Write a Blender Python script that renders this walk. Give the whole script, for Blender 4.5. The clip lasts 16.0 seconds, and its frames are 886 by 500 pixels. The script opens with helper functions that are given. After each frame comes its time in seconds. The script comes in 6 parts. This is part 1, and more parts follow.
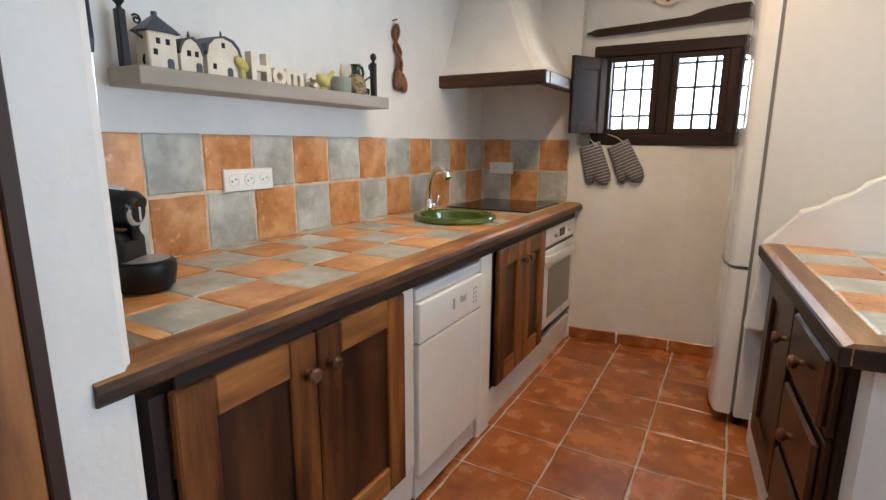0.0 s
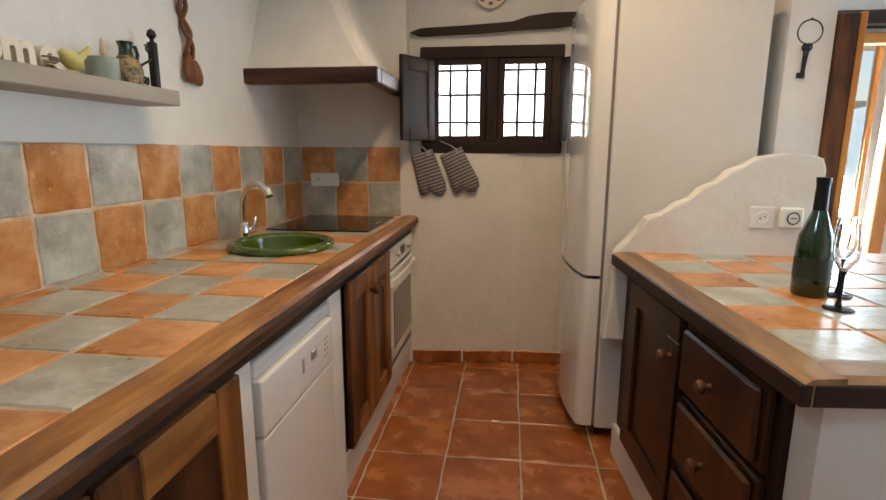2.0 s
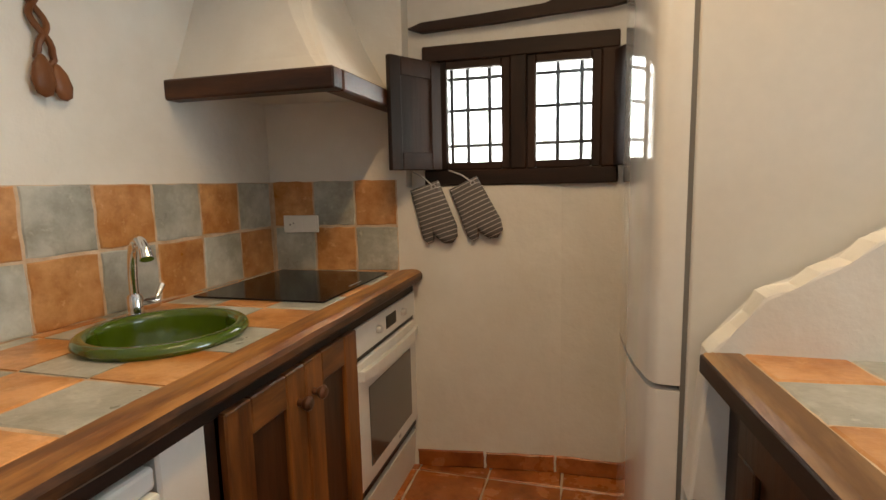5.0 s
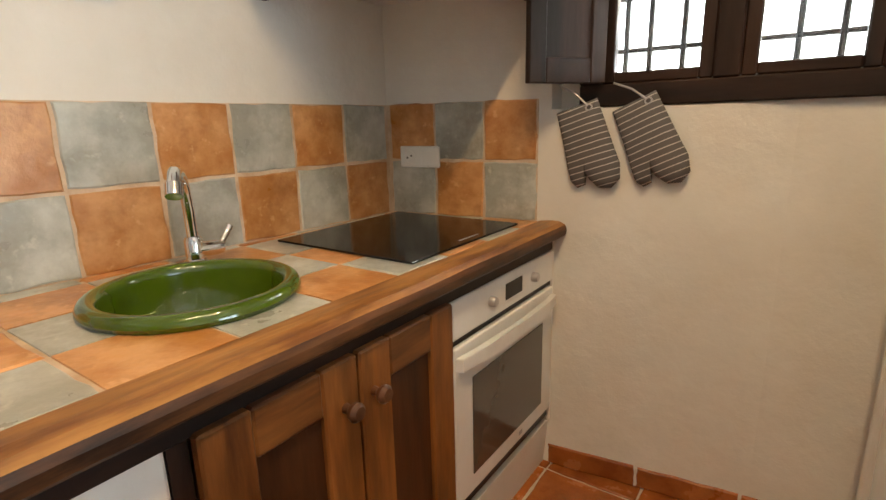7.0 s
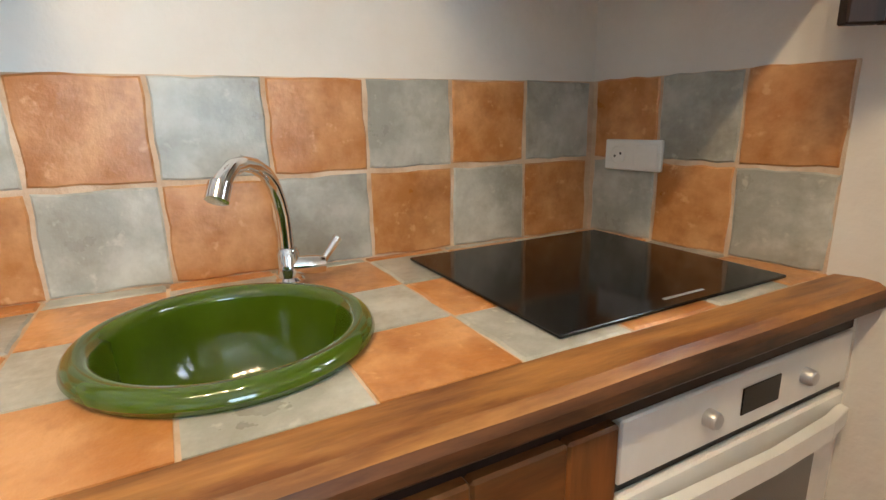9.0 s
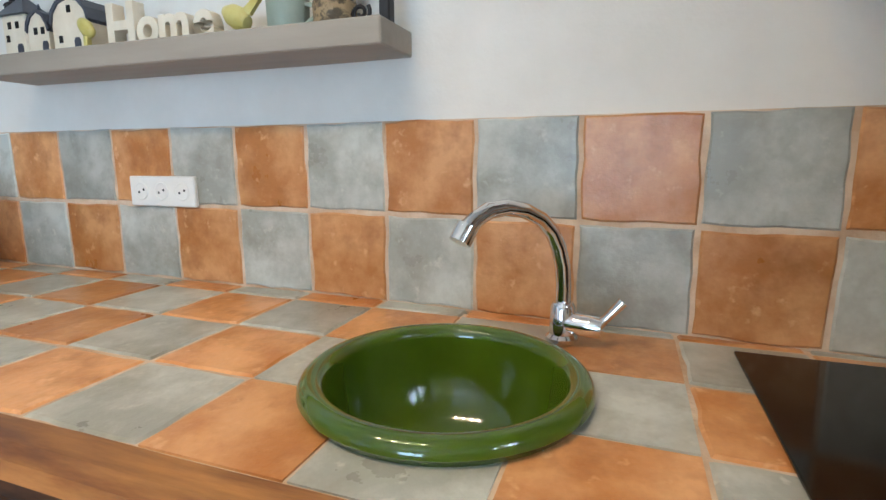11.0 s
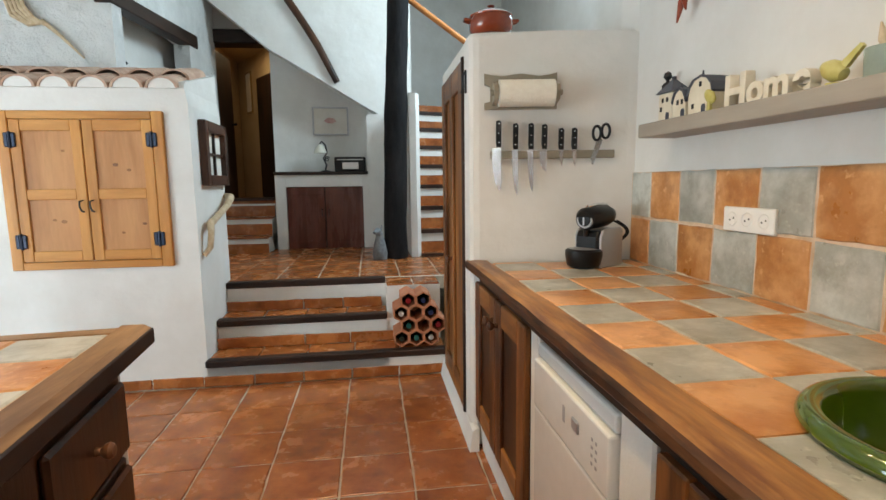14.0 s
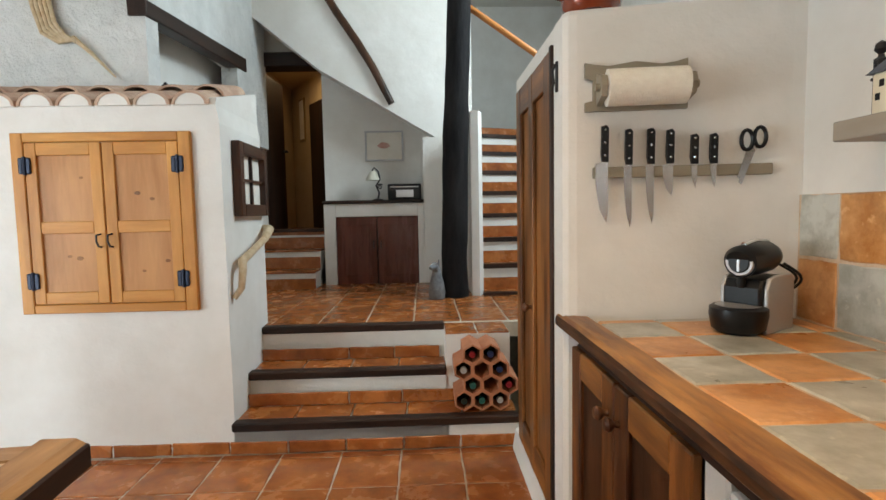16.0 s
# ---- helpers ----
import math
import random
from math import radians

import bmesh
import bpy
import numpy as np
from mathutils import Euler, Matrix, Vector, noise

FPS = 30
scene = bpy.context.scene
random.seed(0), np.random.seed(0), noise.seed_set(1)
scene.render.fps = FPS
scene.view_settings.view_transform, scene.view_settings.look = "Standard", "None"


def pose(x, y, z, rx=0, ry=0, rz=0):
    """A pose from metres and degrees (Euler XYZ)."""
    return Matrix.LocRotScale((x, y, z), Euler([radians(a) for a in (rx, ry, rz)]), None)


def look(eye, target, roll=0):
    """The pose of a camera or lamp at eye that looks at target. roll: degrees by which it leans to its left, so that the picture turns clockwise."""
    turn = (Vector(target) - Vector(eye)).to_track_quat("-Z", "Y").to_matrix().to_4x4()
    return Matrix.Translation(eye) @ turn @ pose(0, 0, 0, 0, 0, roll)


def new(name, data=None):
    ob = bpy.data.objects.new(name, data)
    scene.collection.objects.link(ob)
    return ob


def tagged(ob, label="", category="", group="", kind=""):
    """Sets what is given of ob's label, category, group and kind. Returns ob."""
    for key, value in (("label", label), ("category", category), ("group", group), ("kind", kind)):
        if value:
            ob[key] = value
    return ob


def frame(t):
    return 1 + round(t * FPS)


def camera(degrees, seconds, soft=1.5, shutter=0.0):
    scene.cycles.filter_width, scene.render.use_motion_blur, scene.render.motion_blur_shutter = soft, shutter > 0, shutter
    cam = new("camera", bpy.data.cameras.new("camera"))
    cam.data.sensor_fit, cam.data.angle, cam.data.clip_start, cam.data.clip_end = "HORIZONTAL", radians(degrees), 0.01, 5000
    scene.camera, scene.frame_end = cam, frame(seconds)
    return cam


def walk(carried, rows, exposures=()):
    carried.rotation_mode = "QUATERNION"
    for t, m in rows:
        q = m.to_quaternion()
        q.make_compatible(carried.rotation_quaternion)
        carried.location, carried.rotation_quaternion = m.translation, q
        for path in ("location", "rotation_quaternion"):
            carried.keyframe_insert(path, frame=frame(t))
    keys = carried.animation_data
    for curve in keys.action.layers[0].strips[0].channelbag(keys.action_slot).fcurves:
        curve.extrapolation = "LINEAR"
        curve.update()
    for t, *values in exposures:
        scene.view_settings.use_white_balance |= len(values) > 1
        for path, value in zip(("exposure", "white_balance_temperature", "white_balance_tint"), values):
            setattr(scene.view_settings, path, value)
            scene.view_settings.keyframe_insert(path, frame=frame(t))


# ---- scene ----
cam = camera(81.5, 16.0)
METRES, EYE, TILT, LEAN, TURN = 3.72, 1.244, 0.0, 0.0, 29.3
ROWS = [
    (0.0, 0.0, 0.0, 0.0, 0.07, -11.72, -0.34),
    (0.5, -0.0172, 0.0258, -0.0008, -6.72, -11.39, -0.19),
    (1.0, -0.0232, 0.0521, -0.0006, -12.64, -11.37, -0.55),
    (1.5, -0.0258, 0.082, 0.0009, -18.05, -11.31, -0.73),
    (2.0, -0.0265, 0.1138, 0.0014, -21.94, -10.87, -0.19),
    (2.5, -0.0096, 0.1366, 0.0027, -24.19, -9.78, 0.05),
    (3.0, 0.0221, 0.1573, 0.0036, -25.12, -8.91, 0.22),
    (5.5, 0.1376, 0.3232, 0.0014, -9.51, -7.27, 1.28),
    (6.0, 0.1442, 0.3613, -0.0008, -4.91, -8.66, 1.32),
    (6.5, 0.1524, 0.3833, -0.0066, -0.08, -11.79, 1.57),
    (7.0, 0.171, 0.4163, -0.0105, 5.53, -13.91, 1.41),
    (7.5, 0.1819, 0.4558, -0.0175, 11.0, -15.21, 1.08),
    (8.0, 0.1801, 0.4916, -0.0188, 16.53, -15.56, 1.08),
    (10.5, 0.1897, 0.615, -0.0135, 66.9, -10.78, 0.26),
    (11.0, 0.1912, 0.6301, -0.0134, 80.63, -10.11, 0.09),
    (11.5, 0.1887, 0.6481, -0.0119, 95.06, -9.24, 0.04),
    (12.0, 0.2054, 0.6671, -0.0087, 109.77, -9.78, -0.01),
    (12.5, 0.2366, 0.6898, -0.0065, 121.82, -10.0, 0.3),
    (13.0, 0.2599, 0.6881, -0.0032, 131.2, -9.09, 0.82),
    (13.5, 0.2734, 0.6859, -0.0021, 137.63, -8.51, 1.03),
    (14.0, 0.2644, 0.682, -0.0011, 142.75, -7.55, 0.71),
    (14.5, 0.2493, 0.6696, -0.002, 146.34, -6.18, 0.12),
    (15.0, 0.2313, 0.6316, -0.0007, 147.61, -4.83, 0.3),
    (15.5, 0.2177, 0.5873, 0.0001, 147.87, -4.4, 0.89),
    (16.0, 0.191, 0.5415, -0.0012, 148.67, -4.28, 1.09),
]
EXPOSURES = [(0.0, -0.17, 6200, 10), (1.5, -0.42, 6700, 10), (3.0, -0.6, 7100, 10), (6.0, -0.42, 7700, 10), (7.5, 0.1, 7100, 9), (8.2, 0.2, 6900, 9), (10.5, -0.12, 5700, 5), (11.5, -0.1, 5700, 5), (13.0, -0.12, 6700, 8), (14.5, -0.3, 7300, 9), (16.0, -0.32, 7700, 12)]
walk(cam, [(t, pose(0, 0, EYE, TILT, LEAN, TURN) @ pose(METRES * x, METRES * y, METRES * z, 90 + pitch, roll, yaw)) for t, x, y, z, yaw, pitch, roll in ROWS], EXPOSURES)

# ---- world, sun, large lights ----
world = bpy.data.worlds.new("sky")
scene.world = world
world.use_nodes = True
wn = world.node_tree
sky = wn.nodes.new("ShaderNodeTexSky")
sky.sky_type = "NISHITA"
sky.sun_disc = False
sky.sun_elevation = radians(48)
sky.sun_rotation = radians(60)
wn.nodes["Background"].inputs[1].default_value = 0.15
wn.links.new(sky.outputs[0], wn.nodes["Background"].inputs[0])
sun = new("sun", bpy.data.lights.new("sun", "SUN"))
sun.data.energy, sun.data.angle, sun.data.color = 4.0, radians(0.5), (1.0, 0.95, 0.86)
sun.matrix_world = look((8, 6, 10), (0, 0, 0))


def area(name, eye, target, w, h, watts, color):
    li = new(name, bpy.data.lights.new(name, "AREA"))
    li.data.shape, li.data.size, li.data.size_y = "RECTANGLE", w, h
    li.data.energy, li.data.color = watts, color
    li.matrix_world = look(eye, target)
    return li


DAY = (0.58, 0.80, 1.0)
area("window_daylight", (-0.41, 3.572, 1.525), (-0.41, 0, 1.525), 0.74, 0.53, 22, (0.86, 0.94, 1.0))
area("terrace_door_daylight", (4.05, 2.2, 0.98), (0, 1.2, 0.8), 2.1, 1.6, 165, DAY)
area("back_door_daylight", (2.45, 5.05, 1.1), (2.3, 2, 1.0), 0.5, 1.9, 110, DAY)
# added daylight for the stairwell, through an assumed opening above the view
area("stair_window_daylight", (-2.56, -1.4, 3.42), (0.2, -2.6, 1.2), 1.15, 1.1, 160, DAY)
# added warm fill that brightens the corridor; no fixture stands here
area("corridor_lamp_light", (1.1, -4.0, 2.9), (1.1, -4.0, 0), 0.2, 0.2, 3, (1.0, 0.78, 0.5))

SPOTS = (1.25, 1.55, 1.85, 2.15)
for y in SPOTS:
    spot = new("spotlight_glow", bpy.data.lights.new("spotlight_glow", "SPOT"))
    spot.data.energy, spot.data.color, spot.data.shadow_soft_size = 31, (1.0, 0.72, 0.42), 0.035
    spot.data.spot_size, spot.data.spot_blend = radians(132), 0.9
    spot.matrix_world = look((-0.15, y, 2.69), (-0.2, y + 0.35, 0))

# ---- materials ----


def mat(name, c1, c2, scale=6.0, rough=(0.5, 0.7), bump=0.1, bscale=60.0, metal=0.0, stretch=(1, 1, 1), c3=None,
        scale3=2.0, amount3=0.5, per_object=False, coat=0.0, lo=0.35, hi=0.68, dist=0.01, chips=None):
    m = bpy.data.materials.new(name)
    m.use_nodes = True
    t = m.node_tree
    b = t.nodes["Principled BSDF"]

    def node(kind, **kw):
        n = t.nodes.new(kind)
        for k, v in kw.items():
            n.inputs[k].default_value = v
        return n

    tc = node("ShaderNodeTexCoord")
    mp = node("ShaderNodeMapping")
    mp.inputs["Scale"].default_value = stretch
    t.links.new(tc.outputs["Object"], mp.inputs["Vector"])
    src = mp.outputs[0]
    if per_object:
        oi = node("ShaderNodeObjectInfo")
        mul = t.nodes.new("ShaderNodeMath")
        mul.operation = "MULTIPLY"
        mul.inputs[1].default_value = 57.0
        t.links.new(oi.outputs["Random"], mul.inputs[0])
        add = t.nodes.new("ShaderNodeVectorMath")
        add.operation = "ADD"
        t.links.new(src, add.inputs[0])
        t.links.new(mul.outputs[0], add.inputs[1])
        src = add.outputs[0]
    n1 = node("ShaderNodeTexNoise", Scale=scale, Detail=6.0, Roughness=0.62)
    t.links.new(src, n1.inputs["Vector"])
    rmp = node("ShaderNodeMapRange")
    rmp.inputs["From Min"].default_value, rmp.inputs["From Max"].default_value = lo, hi
    t.links.new(n1.outputs["Fac"], rmp.inputs["Value"])
    mix = t.nodes.new("ShaderNodeMix")
    mix.data_type = "RGBA"
    mix.inputs[6].default_value, mix.inputs[7].default_value = (*c1, 1), (*c2, 1)
    t.links.new(rmp.outputs[0], mix.inputs[0])
    col = mix.outputs[2]
    if c3:
        n3 = node("ShaderNodeTexNoise", Scale=scale3, Detail=4.0, Roughness=0.7)
        t.links.new(src, n3.inputs["Vector"])
        r3 = node("ShaderNodeMapRange")
        r3.inputs["From Min"].default_value, r3.inputs["From Max"].default_value = 0.5, 0.75
        r3.inputs["To Max"].default_value = amount3
        t.links.new(n3.outputs["Fac"], r3.inputs["Value"])
        mx = t.nodes.new("ShaderNodeMix")
        mx.data_type = "RGBA"
        mx.inputs[7].default_value = (*c3, 1)
        t.links.new(r3.outputs[0], mx.inputs[0])
        t.links.new(col, mx.inputs[6])
        col = mx.outputs[2]
    if chips:
        n4 = node("ShaderNodeTexNoise", Scale=30.0, Detail=3.0, Roughness=0.6)
        t.links.new(src, n4.inputs["Vector"])
        r4 = node("ShaderNodeMapRange")
        r4.inputs["From Min"].default_value, r4.inputs["From Max"].default_value, r4.inputs["To Max"].default_value = 0.62, 0.72, 0.6
        t.links.new(n4.outputs["Fac"], r4.inputs["Value"])
        m4 = t.nodes.new("ShaderNodeMix")
        m4.data_type = "RGBA"
        m4.inputs[7].default_value = (*chips, 1)
        t.links.new(r4.outputs[0], m4.inputs[0])
        t.links.new(col, m4.inputs[6])
        col = m4.outputs[2]
    if per_object:
        hs = node("ShaderNodeHueSaturation")
        vr = node("ShaderNodeMapRange")
        vr.inputs["To Min"].default_value, vr.inputs["To Max"].default_value = 0.86, 1.12
        t.links.new(oi.outputs["Random"], vr.inputs["Value"])
        t.links.new(vr.outputs[0], hs.inputs["Value"])
        t.links.new(col, hs.inputs["Color"])
        col = hs.outputs[0]
    t.links.new(col, b.inputs["Base Color"])
    rr = node("ShaderNodeMapRange")
    rr.inputs["To Min"].default_value, rr.inputs["To Max"].default_value = rough
    t.links.new(n1.outputs["Fac"], rr.inputs["Value"])
    t.links.new(rr.outputs[0], b.inputs["Roughness"])
    b.inputs["Metallic"].default_value = metal
    b.inputs["Coat Weight"].default_value = coat
    b.inputs["Coat Roughness"].default_value = 0.12
    if bump:
        n2 = node("ShaderNodeTexNoise", Scale=bscale, Detail=5.0, Roughness=0.6)
        t.links.new(src, n2.inputs["Vector"])
        bp = node("ShaderNodeBump", Strength=bump, Distance=dist)
        t.links.new(n2.outputs["Fac"], bp.inputs["Height"])
        t.links.new(bp.outputs[0], b.inputs["Normal"])
    return m


def plain(name, c, rough=0.4, metal=0.0, coat=0.0, emit=0.0):
    m = mat(name, c, tuple(min(1, v * 1.04 + 0.003) for v in c), 25.0, (max(0.03, rough - 0.06), rough + 0.06), 0.0, 120.0, metal, coat=coat)
    if emit:
        b = m.node_tree.nodes["Principled BSDF"]
        b.inputs["Emission Color"].default_value, b.inputs["Emission Strength"].default_value = (*c, 1), emit
    return m


def glass(name, c=(1, 1, 1), rough=0.0):
    m = bpy.data.materials.new(name)
    m.use_nodes = True
    b = m.node_tree.nodes["Principled BSDF"]
    b.inputs["Base Color"].default_value = (*c, 1)
    b.inputs["Roughness"].default_value = rough
    b.inputs["Transmission Weight"].default_value = 1.0
    b.inputs["IOR"].default_value = 1.45
    return m


def wood(name, c1, c2, axis, rough=(0.32, 0.5), knots=None, scale=9.0, coat=0.15):
    s = [1.0, 1.0, 1.0]
    s["xyz".index(axis)] = 0.14
    m = mat(name, c1, c2, scale, rough, 0.25, 45.0, 0.0, tuple(s), knots, 7.0, 0.6, coat=coat * 0.4, lo=0.38, hi=0.64, dist=0.004)
    m.node_tree.nodes["Principled BSDF"].inputs["Specular IOR Level"].default_value = 0.3
    return m


PLASTER = mat("white_plaster", (0.71, 0.68, 0.63), (0.79, 0.77, 0.73), 3.0, (0.75, 0.9), 0.42, 9.0, c3=(0.64, 0.60, 0.54), scale3=1.3, amount3=0.25, dist=0.014)
ROUGH = mat("rough_plaster", (0.60, 0.60, 0.58), (0.72, 0.72, 0.70), 5.0, (0.8, 0.95), 1.0, 14.0, dist=0.03)
CEIL = mat("ceiling_paint", (0.80, 0.77, 0.72), (0.84, 0.82, 0.78), 2.0, (0.8, 0.9), 0.2, 30.0)
TERRA = mat("terracotta_floor_tile", (0.27, 0.070, 0.018), (0.49, 0.163, 0.042), 7.0, (0.16, 0.36), 0.25, 26.0, c3=(0.12, 0.045, 0.015), scale3=8.0, amount3=0.55, per_object=True, coat=0.04, dist=0.006)
GROUT = mat("grey_grout", (0.52, 0.42, 0.32), (0.64, 0.54, 0.43), 14.0, (0.8, 0.95), 0.3, 80.0)
GROUT2 = mat("ochre_grout", (0.50, 0.34, 0.22), (0.74, 0.60, 0.46), 10.0, (0.7, 0.9), 0.3, 80.0)
ORANGE = mat("orange_glazed_tile", (0.47, 0.185, 0.048), (0.69, 0.36, 0.155), 7.0, (0.20, 0.42), 0.35, 20.0, lo=0.40, hi=0.62, c3=(0.33, 0.12, 0.03), scale3=9.0, amount3=0.8, chips=(0.78, 0.46, 0.24), per_object=True, coat=0.03, dist=0.008)
SAGE = mat("sage_glazed_tile", (0.34, 0.34, 0.30), (0.54, 0.545, 0.50), 7.0, (0.20, 0.42), 0.35, 20.0, lo=0.40, hi=0.62, c3=(0.25, 0.235, 0.18), scale3=9.0, amount3=0.75, chips=(0.58, 0.57, 0.50), per_object=True, coat=0.03, dist=0.008)
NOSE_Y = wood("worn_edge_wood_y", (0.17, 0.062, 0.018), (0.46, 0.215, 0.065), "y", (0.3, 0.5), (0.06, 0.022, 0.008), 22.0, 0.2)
NOSE_F = wood("dark_edge_face_y", (0.024, 0.010, 0.004), (0.15, 0.058, 0.020), "y", (0.36, 0.55), (0.012, 0.006, 0.003), 24.0, 0.1)
KNOBW = wood("turned_knob_wood", (0.060, 0.024, 0.012), (0.17, 0.072, 0.036), "x", (0.25, 0.4))
# worn peninsula edge; the reflection on its top is mixed into the tan
NOSE_X = wood("worn_sheen_wood_x", (0.17, 0.085, 0.035), (0.46, 0.28, 0.14), "x", (0.3, 0.5), (0.09, 0.045, 0.02), 12.0, 0.1)
TAN_Y = wood("worn_sheen_wood_y", (0.17, 0.085, 0.035), (0.46, 0.28, 0.14), "y", (0.3, 0.5), (0.09, 0.045, 0.02), 12.0, 0.1)
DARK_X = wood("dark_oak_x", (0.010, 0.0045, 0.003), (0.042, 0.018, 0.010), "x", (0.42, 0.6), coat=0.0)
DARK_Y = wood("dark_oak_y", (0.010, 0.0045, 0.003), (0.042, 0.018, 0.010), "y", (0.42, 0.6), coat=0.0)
DARK_Z = wood("dark_oak_z", (0.010, 0.0045, 0.003), (0.042, 0.018, 0.010), "z", (0.42, 0.6), coat=0.0)
BROWN_Z = wood("stained_door_wood_z", (0.050, 0.015, 0.005), (0.30, 0.108, 0.027), "z", knots=(0.035, 0.012, 0.006))
BROWN_Y = wood("stained_door_wood_y", (0.08, 0.024, 0.008), (0.38, 0.148, 0.038), "y", knots=(0.05, 0.02, 0.008))
PANEL_Z = wood("dark_panel_wood_z", (0.018, 0.007, 0.003), (0.085, 0.030, 0.011), "z")
PANTRY_Z = wood("pantry_plank_wood", (0.095, 0.032, 0.010), (0.36, 0.145, 0.042), "z", knots=(0.05, 0.018, 0.006))
PINE_Z = wood("honey_pine_z", (0.50, 0.195, 0.038), (0.68, 0.32, 0.085), "z", (0.4, 0.55), (0.26, 0.09, 0.022))
PINE_X = wood("honey_pine_x", (0.50, 0.195, 0.038), (0.68, 0.32, 0.085), "x", (0.4, 0.55), (0.26, 0.09, 0.022))
PINE_P = wood("sunk_pine_panel_z", (0.44, 0.185, 0.062), (0.58, 0.275, 0.105), "z", (0.42, 0.58), (0.24, 0.085, 0.028))
MAHOG_Z = wood("mahogany_z", (0.075, 0.018, 0.012), (0.17, 0.046, 0.028), "z", (0.2, 0.35), coat=0.4)
SHELF = wood("grey_painted_wood", (0.30, 0.265, 0.22), (0.37, 0.33, 0.28), "y", (0.45, 0.6))
TAUPE = wood("taupe_painted_wood", (0.24, 0.205, 0.15), (0.32, 0.275, 0.21), "x", (0.45, 0.6))
STICK = mat("peeled_branch", (0.48, 0.33, 0.19), (0.66, 0.52, 0.35), 30.0, (0.6, 0.8), 0.3, 60.0)
GREEN = mat("green_glazed_ceramic", (0.042, 0.078, 0.003), (0.072, 0.122, 0.006), 5.0, (0.05, 0.10), 0.03, 9.0, coat=0.6)
CHROME = plain("chrome", (0.80, 0.80, 0.80), 0.09, 1.0)
STEEL = plain("brushed_steel", (0.62, 0.64, 0.67), 0.25, 1.0)
IRON = plain("wrought_iron", (0.022, 0.020, 0.022), 0.5, 0.4)
BLUEIRON = plain("painted_hinge_iron", (0.022, 0.030, 0.055), 0.4, 0.5)
ENAMEL = plain("white_enamel", (0.78, 0.78, 0.76), 0.22, coat=0.3)
FRIDGE = plain("fridge_side_lacquer", (0.66, 0.64, 0.60), 0.45)
FRIDGE_DOOR = plain("fridge_door_gloss", (0.76, 0.74, 0.70), 0.10, coat=1.0)
FRIDGE_DOOR.node_tree.nodes["Principled BSDF"].inputs["Coat Roughness"].default_value = 0.03
SEAL = plain("grey_rubber_seal", (0.18, 0.17, 0.16), 0.7)
BLACK = plain("black_plastic", (0.004, 0.004, 0.005), 0.34)
BLACK.node_tree.nodes["Principled BSDF"].inputs["Specular IOR Level"].default_value = 0.3
BLACKGLASS = plain("black_ceramic_glass", (0.004, 0.003, 0.003), 0.10)
BLACKGLASS.node_tree.nodes["Principled BSDF"].inputs["Specular IOR Level"].default_value = 0.3
OVENGLASS = plain("smoked_oven_glass", (0.075, 0.068, 0.058), 0.10, coat=0.5)
SILVER = plain("silver_plastic", (0.46, 0.46, 0.47), 0.32, 0.6)
WHITE = plain("white_plastic", (0.80, 0.79, 0.76), 0.35)
GREYP = plain("grey_print", (0.30, 0.30, 0.31), 0.5)
PAPER = mat("kitchen_paper", (0.80, 0.75, 0.65), (0.86, 0.82, 0.72), 40.0, (0.85, 0.95), 0.5, 160.0)
CLAY = mat("red_clay", (0.40, 0.135, 0.06), (0.52, 0.20, 0.10), 10.0, (0.7, 0.85), 0.3, 50.0)
POT = mat("glazed_brown_clay", (0.20, 0.030, 0.012), (0.30, 0.06, 0.022), 6.0, (0.12, 0.22), 0.05, 20.0, coat=0.5)
ROOFT = mat("weathered_roof_tile", (0.44, 0.25, 0.17), (0.62, 0.44, 0.33), 9.0, (0.75, 0.9), 0.4, 50.0, c3=(0.28, 0.17, 0.12), scale3=7.0, amount3=0.5)
CREAMC = mat("cream_ceramic", (0.68, 0.60, 0.46), (0.78, 0.71, 0.58), 14.0, (0.4, 0.55), 0.15, 60.0)
SLATE = plain("slate_glaze", (0.05, 0.055, 0.075), 0.4)
YELLOW = mat("yellow_green_ceramic", (0.50, 0.42, 0.10), (0.62, 0.58, 0.25), 20.0, (0.35, 0.5), 0.1, 60.0)
CELADON = mat("celadon_ceramic", (0.27, 0.32, 0.26), (0.36, 0.40, 0.33), 12.0, (0.4, 0.55), 0.15, 60.0)
JUG = mat("patterned_stoneware", (0.09, 0.065, 0.035), (0.36, 0.25, 0.13), 60.0, (0.35, 0.5), 0.4, 70.0, lo=0.45, hi=0.55)
GREENGLAZE = plain("dark_green_glaze", (0.012, 0.035, 0.014), 0.15, coat=0.5)
LOG = mat("blackened_log", (0.006, 0.0055, 0.006), (0.020, 0.018, 0.018), 10.0, (0.7, 0.9), 0.9, 12.0, stretch=(1, 1, 0.25), dist=0.02)
LOG.node_tree.nodes["Principled BSDF"].inputs["Specular IOR Level"].default_value = 0.15
HOODW_X = wood("hood_beam_wood_x", (0.022, 0.008, 0.004), (0.10, 0.036, 0.015), "x")
HOODW_Z = wood("hood_beam_wood_z", (0.022, 0.008, 0.004), (0.10, 0.036, 0.015), "z")
HOODW_Y = wood("hood_beam_wood_y", (0.022, 0.008, 0.004), (0.10, 0.036, 0.015), "y")
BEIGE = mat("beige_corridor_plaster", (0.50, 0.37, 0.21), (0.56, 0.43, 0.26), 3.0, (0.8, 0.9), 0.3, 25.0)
PRINT = mat("print_paper", (0.72, 0.68, 0.60), (0.80, 0.77, 0.70), 6.0, (0.6, 0.8), 0.0)
PINKINK = mat("pink_wash", (0.50, 0.24, 0.20), (0.66, 0.45, 0.40), 20.0, (0.6, 0.8), 0.0)
